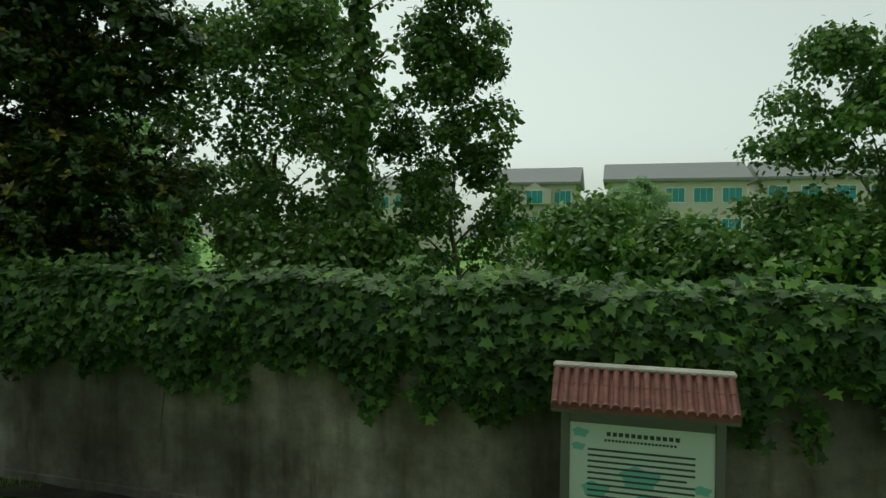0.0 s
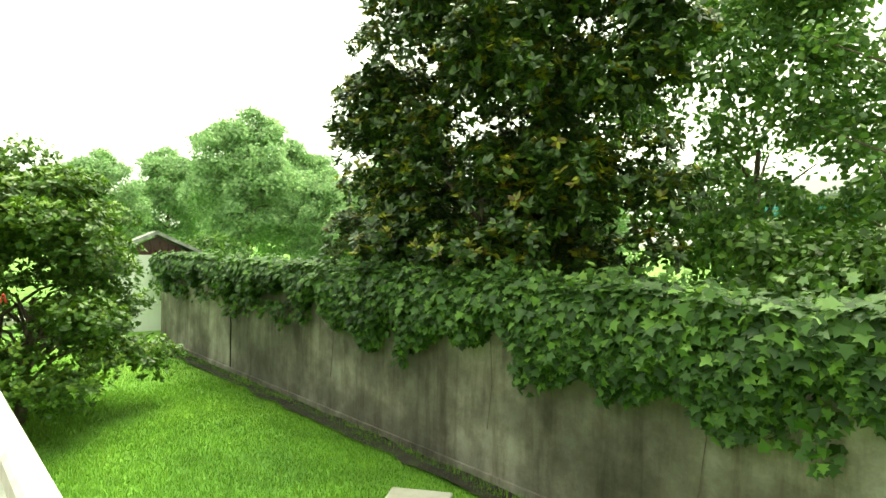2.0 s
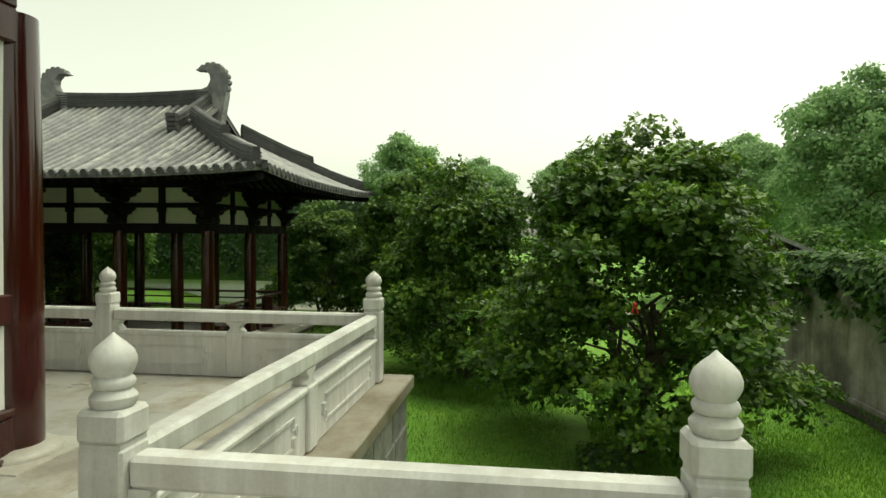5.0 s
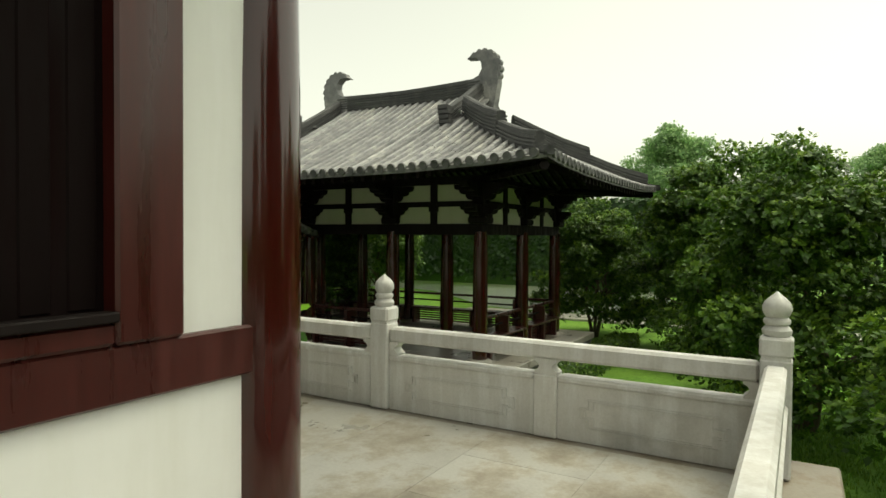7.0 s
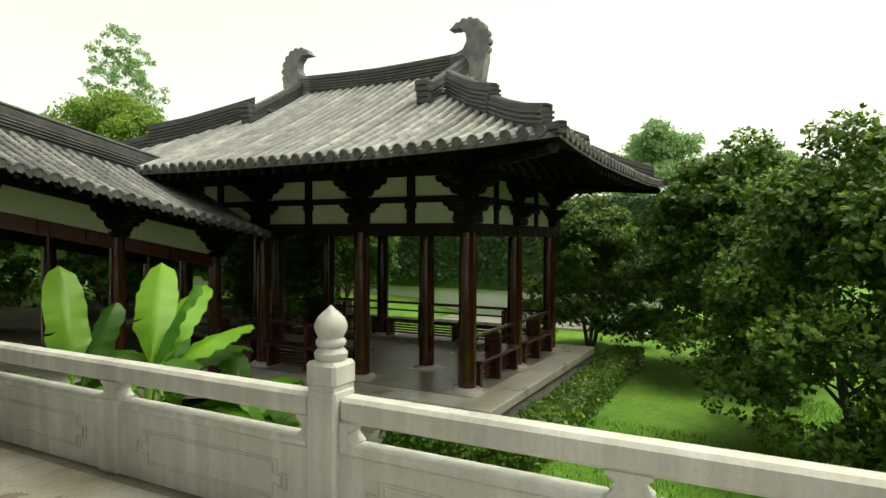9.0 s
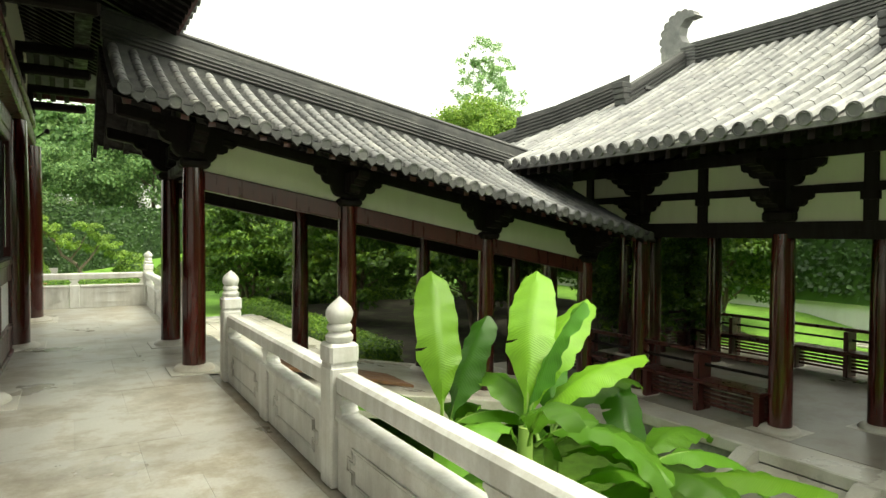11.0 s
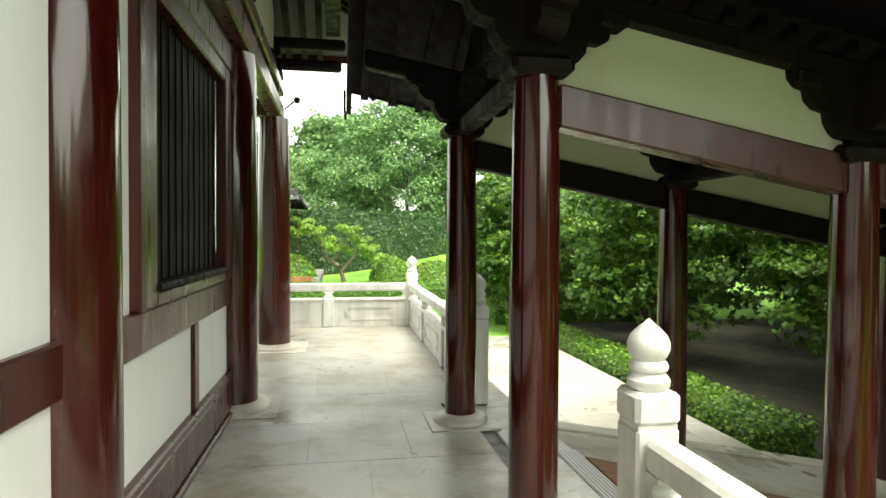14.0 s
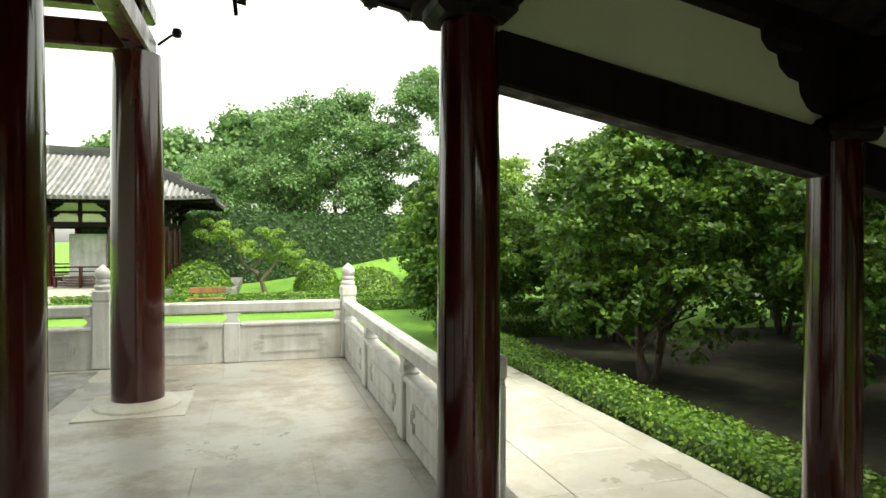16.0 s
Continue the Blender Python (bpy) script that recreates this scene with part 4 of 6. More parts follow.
# ---- pavilion with hip-and-gable roof ----
def pavilion(at, turn=0.0, label=""):
    """Its middle lies at (0, 0), its floor at z = 0; the ridge runs along y."""
    t = thing("pavilion", label, "pavilion", at, "garden pavilions", turn)
    hx, hy = 2.14, 3.37
    px, py = hx + 0.85, hy + 0.75
    pl = part("plinth", boxes((-px, px, -py, py, -0.75, -0.16)), STONE, t)
    part("pavilion_floor", boxes((-px + 0.5, px - 0.5, -py + 0.5, py - 0.5, 0.0005, 0.006)), DARK_FLOOR, pl, "dark grey paved floor")
    part("plinth_coping", boxes((-px - 0.06, px + 0.06, -py - 0.06, py + 0.06, -0.158, 0), bevel=0.015), PALE_PAVING, pl)
    shaft, base = column_mesh(0.15, 2.62, 18), base_mesh(0.16, 0.3)
    ys = (-hy, -1.12, 1.25, hy)
    spots = [(x, y) for x in (-hx, hx) for y in ys] + [(0, -hy), (0, hy)]
    inner = [(x, y) for x in (-0.9, 0.9) for y in (-1.9, 1.9)]
    for x, y in spots + inner:
        col = share("column", shaft, t, pose(x, y, 0))
        share("stone_base", base, col)
    # bands above the columns
    def ring(name, z0, z1, th, mat):
        for side in ((-hx - th, -hx + th, -hy - th, hy + th), (hx - th, hx + th, -hy - th, hy + th), (-hx + th, hx - th, -hy - th, -hy + th), (-hx + th, hx - th, hy - th, hy + th)):
            part(name, boxes((*side, z0, z1)), mat, t)
    ring("architrave", 2.56, 2.78, 0.085, DARK_TIMBER)
    ring("frieze", 2.781, 3.58, 0.03, CREAM_WALL)
    ring("frieze_rail", 3.13, 3.24, 0.07, DARK_TIMBER)
    ring("eave_purlin", 3.58, 3.74, 0.09, DARK_TIMBER)
    def bracket(x, y, along_x):
        br = part("bracket", boxes((x - 0.2, x + 0.2, y - 0.2, y + 0.2, 2.782, 2.92), (x - 0.14, x + 0.14, y - 0.14, y + 0.14, 2.92, 3.6), bevel=0.03), DARK_TIMBER, t)
        bm = bmesh.new()
        for zz, half, h in ((2.86, 0.42, 0.3), (3.25, 0.56, 0.32)):
            prism(bm, cloud_arm(half, h), lambda a, b, d: ((x + a) if along_x else (x + d), (y + d) if along_x else (y + a), zz + b), -0.11, 0.11)
            prism(bm, cloud_arm(half * 1.4, h * 0.8), lambda a, b, d: ((x + d) if along_x else (x + a), (y + a) if along_x else (y + d), zz + 0.06 + b), -0.09, 0.09)
        part("bracket_arm", bm, DARK_TIMBER, br)
    for x in (-hx, hx):
        for y in ys:
            bracket(x, y, False)
    for y in (-hy, hy):
        bracket(0, y, True)
    strut = mesh_from(boxes((-0.075, 0.075, -0.075, 0.075, 2.781, 3.58), (-0.1, 0.1, -0.1, 0.1, 3.03, 3.13)), "strut", DARK_TIMBER)
    for x in (-hx, hx):
        for a, b in zip(ys, ys[1:]):
            share("strut", strut, t, pose(x, (a + b) / 2, 0))
    for y in (-hy, hy):
        for x in (-hx / 2, hx / 2):
            share("strut", strut, t, pose(x, y, 0))
    # seats with slatted backs between the columns
    def seat(x0, y0, x1, y1):
        a, b = Vector((x0, y0, 0)), Vector((x1, y1, 0))
        ln = (b - a).length
        m = Matrix.Translation(a) @ Matrix.Rotation(math.atan2((b - a).y, (b - a).x), 4, "Z")
        bench = part("bench_seat", boxes((0.16, ln - 0.16, -0.2, 0.2, 0.43, 0.48), bevel=0.01), BROWN_PAINT, t)
        bench.matrix_basis = m
        part("back_rail", boxes((0.05, ln - 0.05, -0.03, 0.05, 0.84, 0.9), bevel=0.012), BROWN_PAINT, bench)
        for q0, q1, top_z in ((0.2, 0.28, 0.43), (ln - 0.28, ln - 0.2, 0.43), (ln / 2 - 0.04, ln / 2 + 0.04, 0.84)):
            part("bench_leg", boxes((q0, q1, -0.15, 0.15, 0, top_z)), BROWN_PAINT, bench)
        for k in range(5):
            part("slat", boxes((0.16, ln - 0.16, -0.018, 0.018, 0.09 + 0.066 * k, 0.134 + 0.066 * k), bevel=0.006), BROWN_PAINT, bench)
        part("slat", boxes((0.16, ln - 0.16, 0.0, 0.03, 0.66, 0.7)), DARK_TIMBER, bench)
    for x in (-hx, hx):
        seat(x, ys[0], x, ys[1])
        seat(x, ys[1], x, ys[2])
        if x < 0:
            seat(x, ys[2], x, ys[3])
    seat(0, hy, hx, hy)
    seat(-hx, hy, 0, hy)
    seat(-hx, -hy, 0, -hy)
    # roof
    before_roof = set(t.children)
    ex, ey, gy, gu = 4.1, 5.35, 2.15, 1.25
    top = 5.82
    def drop(u):
        return 0.6 * u - 0.019 * u * u
    def lift(f):
        return 0.14 * max(0.0, f) ** 3
    vz = (ey - gy - 0.25) / (ex - gu)
    def ze(u, v):      # east and west faces: u from the ridge, v along it
        edge = abs(v) / ey * (u / ex) ** 3
        return top - drop(u) + lift(edge) * 1.0
    def zn(v, x):      # north and south faces
        u = gu + (v - gy - 0.25) / vz
        edge = abs(x) / ex * (max(0, u) / ex) ** 3
        return top - drop(u) + lift(edge)
    def hip_v(u):
        return gy + 0.25 + max(0.0, u - gu) * vz if u > gu else gy + 0.25
    us = [0.0, 0.5, 1.0, 1.25, 1.8, 2.4, 3.0, 3.6, 4.1]
    for s in (1, -1):
        grid = [[(s * u, hip_v(u) * f, ze(u, hip_v(u) * f)) for f in (-1, -0.8, -0.5, 0, 0.5, 0.8, 1)] for u in us]
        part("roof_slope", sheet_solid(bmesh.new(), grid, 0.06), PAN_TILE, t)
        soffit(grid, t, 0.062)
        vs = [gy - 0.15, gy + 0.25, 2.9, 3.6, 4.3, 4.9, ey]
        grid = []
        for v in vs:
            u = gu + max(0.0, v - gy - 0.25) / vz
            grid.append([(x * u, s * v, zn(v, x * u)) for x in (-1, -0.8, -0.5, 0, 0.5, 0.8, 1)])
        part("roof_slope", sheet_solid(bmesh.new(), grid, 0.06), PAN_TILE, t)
        soffit(grid, t, 0.062)
    cache = {}
    n = int(2 * ey / 0.225)
    for s in (1, -1):
        for i in range(n):
            v = -ey + 0.12 + i * 0.225
            u0 = 0.0 if abs(v) < gy + 0.2 else gu + (abs(v) - gy - 0.25) / vz
            if u0 > ex - 0.15:
                continue
            seg = max(3, int((ex - u0) / 0.5))
            pts = [(s * (u0 + (ex + 0.04 - u0) * k / seg), v, ze(u0 + (ex - u0) * k / seg, v) + 0.025) for k in range(seg + 1)]
            part("tile_rib", barrel_row(pts, 0.068, 4), PALE_TILE, t).data.materials.append(END_TILE)
        m = int(2 * ex / 0.225)
        for i in range(m):
            x = -ex + 0.12 + i * 0.225
            v0 = gy - 0.1 if abs(x) < gu else gy + 0.25 + (abs(x) - gu) * vz
            if v0 > ey - 0.15:
                continue
            seg = max(3, int((ey - v0) / 0.6))
            pts = [(x, s * (v0 + (ey + 0.04 - v0) * k / seg), zn(v0 + (ey - v0) * k / seg, x) + 0.025) for k in range(seg + 1)]
            part("tile_rib", barrel_row(pts, 0.068, 4), PALE_TILE, t).data.materials.append(END_TILE)
        # gable wall under the ridge end
        bm = bmesh.new()
        prism(bm, [(-gu - 0.1, top - drop(gu) - 0.1), (gu + 0.1, top - drop(gu) - 0.1), (gu * 0.5, top - drop(gu * 0.5)), (0, top), (-gu * 0.5, top - drop(gu * 0.5))], lambda a, b, d: (a, s * (gy - 0.12 + d), b), 0, 0.06)
        part("gable_wall", bm, RAFTER_PAINT, t)
    def ridge_bar(name, pts, w, h, courses=3):
        r_ob = None
        for k in range(-1, courses + 1):
            bm = bmesh.new()
            last = k == courses
            ww, z0, z1 = (w * 0.72, -0.05, h * 0.96) if k < 0 else (w * 0.75, h * k / (courses + 1), h) if last else (w, h * k / (courses + 1), h * (k + 0.6) / (courses + 1))
            rings = []
            for q, p in enumerate(pts):
                d = Vector(pts[min(q + 1, len(pts) - 1)]) - Vector(pts[max(q - 1, 0)])
                sd = Vector((-d.y, d.x, 0)).normalized() * ww / 2
                rings.append([bm.verts.new(Vector(p) + sd + Vector((0, 0, z0))), bm.verts.new(Vector(p) - sd + Vector((0, 0, z0))), bm.verts.new(Vector(p) - sd * (0.5 if last else 1) + Vector((0, 0, z1))), bm.verts.new(Vector(p) + sd * (0.5 if last else 1) + Vector((0, 0, z1)))])
            for a, b in zip(rings, rings[1:]):
                for i in range(4):
                    bm.faces.new((a[i], a[(i + 1) % 4], b[(i + 1) % 4], b[i]))
            bm.faces.new(rings[0][::-1])
            bm.faces.new(rings[-1])
            ob = part(name if r_ob is None else "ridge_course", bm, DARK_TILE, t if r_ob is None else r_ob)
            r_ob = r_ob or ob
        return r_ob
    ridge_bar("main_ridge", [(0, -gy, top + 0.1), (0, -1, top + 0.06), (0, 0, top + 0.04), (0, 1, top + 0.06), (0, gy, top + 0.1)], 0.26, 0.36, 5)
    owl = [(-0.42, -0.25), (0.0, -0.6), (0.22, -0.6), (0.36, 0.2), (0.34, 0.6), (0.2, 0.86), (-0.05, 0.98), (-0.3, 0.93), (-0.45, 0.82), (-0.2, 0.82), (-0.08, 0.7), (-0.06, 0.55), (-0.14, 0.4), (-0.42, 0.28)]
    for s in (1, -1):
        bm = bmesh.new()
        prism(bm, owl, lambda a, b, d: (d, s * (gy + 0.1 + a), top + 0.1 + b), -0.12, 0.12)
        o = part("ridge_ornament", bm, TILE, t, "curled fish-tail ridge end of grey clay")
        bm = bmesh.new()
        for k in range(9):
            an = radians(-38 + 20 * k)
            ca, cb = -0.06 + 0.41 * math.cos(an), 0.5 + 0.45 * math.sin(an)
            scallop = [(ca + 0.085 * math.cos(radians(30 * i)), cb + 0.085 * math.sin(radians(30 * i))) for i in range(12)]
            prism(bm, scallop, lambda a, b, d: (d, s * (gy + 0.1 + a), top + 0.1 + b), -0.09, 0.09)
        part("ornament_fins", bm, TILE, o)
        for sx in (1, -1):
            # the gable ridge runs down past the hip and ends in a stepped block
            pts = [(sx * u, s * (gy - 0.02), top - drop(u) + 0.05) for u in (0.12, 0.5, 0.9, gu)]
            ridge_bar("gable_ridge", pts + [(sx * u, s * (gy - 0.02), top - drop(u) + 0.05) for u in (gu + 0.2, gu + 0.42)], 0.24, 0.34, 4)
            zb = top - drop(gu + 0.42)
            part("ridge_end", boxes(*[(min(sx * (gu + 0.36), sx * (gu + 0.5 + 0.025 * k)), max(sx * (gu + 0.36), sx * (gu + 0.5 + 0.025 * k)), s * (gy - 0.02) - 0.12 - 0.01 * (k % 2), s * (gy - 0.02) + 0.12 + 0.01 * (k % 2), zb + 0.1 * k - 0.05, zb + 0.1 * k + 0.048) for k in range(5)], bevel=0.012), DARK_TILE, t)
            hip = [(sx * u, s * hip_v(u), ze(u, hip_v(u)) + 0.02) for u in (gu - 0.02, 1.7, 2.2, 2.7)]
            ridge_bar("hip_ridge", hip[:-1] + [(hip[-1][0], hip[-1][1], hip[-1][2] + 0.05)], 0.24, 0.46, 6)
            hip = [(sx * u, s * hip_v(u), ze(u, hip_v(u)) + 0.02 + 0.03 * max(0, u - 3.2)) for u in (2.7, 3.1, 3.5, 3.88)]
            ridge_bar("hip_ridge", hip, 0.22, 0.33, 4)
            hip = [(sx * u, s * hip_v(u), ze(u, hip_v(u)) + 0.02) for u in (3.86, 4.0, 4.16)]
            ridge_bar("hip_ridge", hip, 0.16, 0.1, 1)
    # eaves underside: rafters
    raf = mesh_from(shear(boxes((0.0, 2.0, -0.035, 0.035, -0.16, -0.065)), lambda c: 0.4 * c.x), "rafter", DARK_TIMBER)
    for s in (1, -1):
        for i in range(44):
            v = -ey + 0.35 + i * 0.24
            if abs(v) < ey - 0.3:
                share("rafter", raf, t, pose(s * (ex - 0.06), v, ze(ex, v), 0, 0, 0 if s < 0 else 180) @ Matrix.Diagonal((min(1.0, max(0.15, (ey - abs(v)) / 2.4)), 1, min(1.0, max(0.3, (ey - abs(v)) / 2.4)), 1)))
        for i in range(33):
            x = -ex + 0.3 + i * 0.24
            if abs(x) < ex - 0.3:
                share("rafter", raf, t, pose(x, s * (ey - 0.06), zn(ey, x), 0, 0, 90 if s < 0 else -90) @ Matrix.Diagonal((min(1.0, max(0.15, (ex - abs(x)) / 2.4)), 1, min(1.0, max(0.3, (ex - abs(x)) / 2.4)), 1)))
    for sx in (1, -1):
        for sy in (1, -1):
            bm = bmesh.new()
            sweep(bm, [(sx * hx, sy * hy, 3.7), (sx * (ex - 0.1), sy * (ey - 0.1), ze(ex, ey) - 0.16)], 0.09, 6)
            part("corner_beam", bm, DARK_TIMBER, t)
    bm = boxes((-hx, hx, -hy, hy, 3.62, 3.66))
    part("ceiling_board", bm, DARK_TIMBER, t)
    # the roof sits a little north of the columns' middle
    for ob in set(t.children) - before_roof:
        ob.matrix_basis = pose(0, 0.16, 0) @ ob.matrix_basis
    return t


PAV = pavilion((-19.79, -10.63, -1.04), 0, "red-columned garden pavilion with grey hip-and-gable tiled roof")


def garden_steps(at, turn, width, n, rise, tread):
    t = thing("garden_steps", "pale stone steps with sloping side stones", "steps", at, "garden steps", turn)
    for k in range(n):
        part("step", boxes((-width / 2, width / 2, k * tread, (k + 1) * tread + 0.02, -rise * (k + 1) - 0.2, -rise * (k + 1)), bevel=0.01), PALE_PAVING, t)
    for s in (-1, 1):
        bm = bmesh.new()
        prism(bm, [(0, 0.0), (0.1, 0.0), (n * tread + 0.2, -rise * n - 0.0), (n * tread + 0.2, -rise * n - 0.25), (0, -rise * n - 0.25)], lambda a, b, d: (s * (width / 2 + 0.002) + d * s, a, b), 0, 0.22)
        part("side_stone", bm, PALE_PAVING, t)


garden_steps((-16.74, -8.55, -1.06), -90, 1.1, 4, 0.14, 0.25)


# ---- garden wall ----
def garden_wall():
    w = part("wall_garden", boxes((-23.5, 9, 6.65, 6.95, -2.5, 0.78)), GARDEN_WALL)
    tagged(w, "grey stained rendered garden wall", "wall", kind="structure")
    part("wall_coping", boxes((-23.5, 9, 6.58, 7.02, 0.781, 0.86), bevel=0.01), GARDEN_WALL, w)
    part("wall_foot", boxes((-23.5, 9, 6.6, 6.649, -2.5, -1.86), bevel=0.01), GARDEN_WALL, w)
    bm = bmesh.new()
    sweep(bm, [(-17.3, 6.63, 0.7), (-17.32, 6.635, -0.6), (-17.3, 6.63, -1.9)], 0.014, 6)
    part("cable", bm, DARK_TIMBER, w, "thin black cable down the wall")
    far = part("wall_far", boxes((-31.3, -31.0, -34, -6, -2.2, -0.3)), WHITE_WALL)
    tagged(far, "pale far garden wall behind the pavilion", "wall", kind="structure")


garden_wall()
tagged(part("path", boxes((-30.2, -28.7, -30, 5, -1.75, -1.53), bevel=0.01), PALE_PAVING), "pale gravel path across the far lawn", "path", kind="structure")


# ---- paved walk below the gallery's south side ----
def lower_walk():
    t = part("pavement", boxes((-14.02, -11.29, -22.4, -14.5, -1.5, -0.74)), STONE)
    tagged(t, "pale stone garden walk beside the gallery", "path", kind="structure")
    big = mesh_from(boxes((-0.595, 0.595, -0.445, 0.445, 0, 0.04), bevel=0.006), "paving_slab", PALE_PAVING)
    edge = mesh_from(boxes((-0.17, 0.17, -0.595, 0.595, -0.1, 0.045), bevel=0.008), "kerb_stone", PALE_PAVING)
    for j in range(8):
        for i in range(2):
            share("paving_slab", big, t, pose(-11.9 - i * 1.2, -14.95 - j * 0.9, -0.74))
    for j in range(6):
        share("kerb_stone", edge, t, pose(-13.87, -15.1 - j * 1.2, -0.74))


lower_walk()

# ---- bare bed under the southern evergreens, soil colour darkened for their shade ----
SOIL = material("shade_dark_soil", (0.06, 0.05, 0.035), 0.95)
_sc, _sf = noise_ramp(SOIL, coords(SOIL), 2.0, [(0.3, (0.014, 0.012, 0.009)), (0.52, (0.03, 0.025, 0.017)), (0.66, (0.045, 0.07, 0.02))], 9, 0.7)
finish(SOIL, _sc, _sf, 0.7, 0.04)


def planting_bed(x0, x1, y0, y1, nx=14, ny=14, low=-1.6, label="bare soil under the trees, coloured dark for their shade"):
    bm = bmesh.new()
    g = [[bm.verts.new((x0 + (x1 - x0) * i / nx + 0.25 * noise.noise((i * 0.9, j * 0.9, 3)), y0 + (y1 - y0) * j / ny + 0.25 * noise.noise((i * 0.9, j * 0.9, 7)), max(ground_z(x0 + (x1 - x0) * i / nx, y0 + (y1 - y0) * j / ny) + 0.05, low) + 0.05 * noise.noise((i * 0.7, j * 0.7, 1)))) for j in range(ny + 1)] for i in range(nx + 1)]
    for i in range(nx):
        for j in range(ny):
            bm.faces.new((g[i][j], g[i + 1][j], g[i + 1][j + 1], g[i][j + 1]))
    tagged(part("planting_bed", bm, SOIL, smooth=True), label, "planting bed", kind="structure")


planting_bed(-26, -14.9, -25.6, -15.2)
planting_bed(-23.4, 8.9, 6.15, 6.64, 60, 3, -3, "narrow strip of dark soil along the wall foot")


# ---- creeper on the garden wall ----
def creeper():
    rng = np.random.default_rng(11)
    t = thing("wall_creeper", "dense green creeper hanging over the garden wall top", "creeper", (0, 0, 0))
    n = 40000
    x = rng.uniform(-23.5, 9, n)
    edge = 0.95 + 0.32 * np.sin(x * 1.9) * np.sin(x * 0.83 + 1) + 0.18 * np.sin(x * 4.7) + np.where(x > -12, 0.08, -0.25) + np.where(x > -6, 0.08, 0)
    f = rng.uniform(0, 1, n) ** 0.8
    z = 1.05 - f * edge
    bulge = 0.28 * np.sin(np.clip(f, 0, 1) * np.pi * 0.75 + 0.5) + 0.06 * rng.normal(size=n)
    y = 6.62 - bulge
    top = rng.uniform(size=n) < 0.3
    y = np.where(top, rng.uniform(6.35, 7.3, n), y)
    z = np.where(top, 1.02 + 0.07 * rng.normal(size=n) + 0.06 * np.sin(x * 2.3), z)
    out = np.stack([0.15 * rng.normal(size=n), np.where(top, -0.4, -0.9), np.where(top, 1.0, 0.35)], axis=1)
    soup("foliage", leaves(rng, np.stack([x, y, z], 1), out, 0.135, LOBED, 1.2, 0.36, 0.6), IVY, t, 10, "stuff")
    # trailing sprays and upright young shoots
    pts, outs = [], []
    for k in range(46):
        cx, ln = rng.uniform(-22, 8), rng.uniform(0.2, 0.75)
        m = int(ln * 70)
        s = rng.uniform(0, 1, m)
        pts.append(np.stack([cx + 0.12 * rng.normal(size=m) * (1 - 0.5 * s), 6.5 + 0.07 * rng.normal(size=m), 0.2 - s * ln], 1))
        outs.append(np.tile((0, -0.9, 0.2), (m, 1)))
    soup("trailing_foliage", leaves(rng, np.concatenate(pts), np.concatenate(outs), 0.12, LOBED, 1.0, 0.5, 0.6), IVY, t, 10, "stuff")
    pts = []
    for k in range(40):
        cx, ln = rng.uniform(-12, 8), rng.uniform(0.12, 0.4)
        m = int(ln * 60) + 5
        s = rng.uniform(0, 1, m)
        pts.append(np.stack([cx + 0.14 * rng.normal(size=m), 6.75 + 0.14 * rng.normal(size=m), 1.05 + s * ln], 1))
    p = np.concatenate(pts)
    soup("bright_top_growth", leaves(rng, p, np.tile((0, -0.5, 0.6), (len(p), 1)), 0.1, LOBED, 0.3, 0.8, 0.62), FRESH, t, 10, "stuff")
    for cx in (-12.0, -7.4, -4.1, 2.2):
        part("creeper_stem", sweep(bmesh.new(), [(cx, 6.62, 0.4), (cx + 0.05, 6.63, -0.5), (cx - 0.04, 6.635, -1.2)], 0.006, 5), BARK, t)


creeper()


# ---- trees ----
def whorls(rng, cl, tips, k, lo, hi, shape, width, spread=0.55, up=0.7, out=(0.55, 1.1)):
    """Leaves in whorls of k at twig ends that stand out of the clumps; returns (tips, k, n, 3)."""
    c, r = cl
    pick = rng.choice(len(c), tips, p=r ** 2 / np.sum(r ** 2))
    d = unit(rng.normal(size=(tips, 3)))
    d[:, 2] = np.where(rng.uniform(size=tips) < 0.75, np.abs(d[:, 2]), d[:, 2])
    p = c[pick] + d * r[pick][:, None] * rng.uniform(*out, (tips, 1)) * np.array([1, 1, 0.8])
    axis = np.repeat(unit(d + np.array([0, 0, up]) + 0.25 * rng.normal(size=(tips, 3))), k, 0)
    a = unit(unit(np.cross(axis, rng.normal(size=(tips * k, 3)))) + spread * axis)
    nrm = unit(axis - a * np.sum(axis * a, 1, keepdims=True))
    sd = np.cross(nrm, a)
    s = rng.uniform(lo, hi, tips * k)[:, None, None]
    root = np.repeat(p, k, 0) + 0.02 * rng.normal(size=(tips * k, 3))
    v = root[:, None] + s * (a[:, None] * shape[None, :, 0:1] + sd[:, None] * shape[None, :, 1:2] * 2 * width + nrm[:, None] * shape[None, :, 2:3])
    return v.reshape(tips, k, len(shape), 3), d


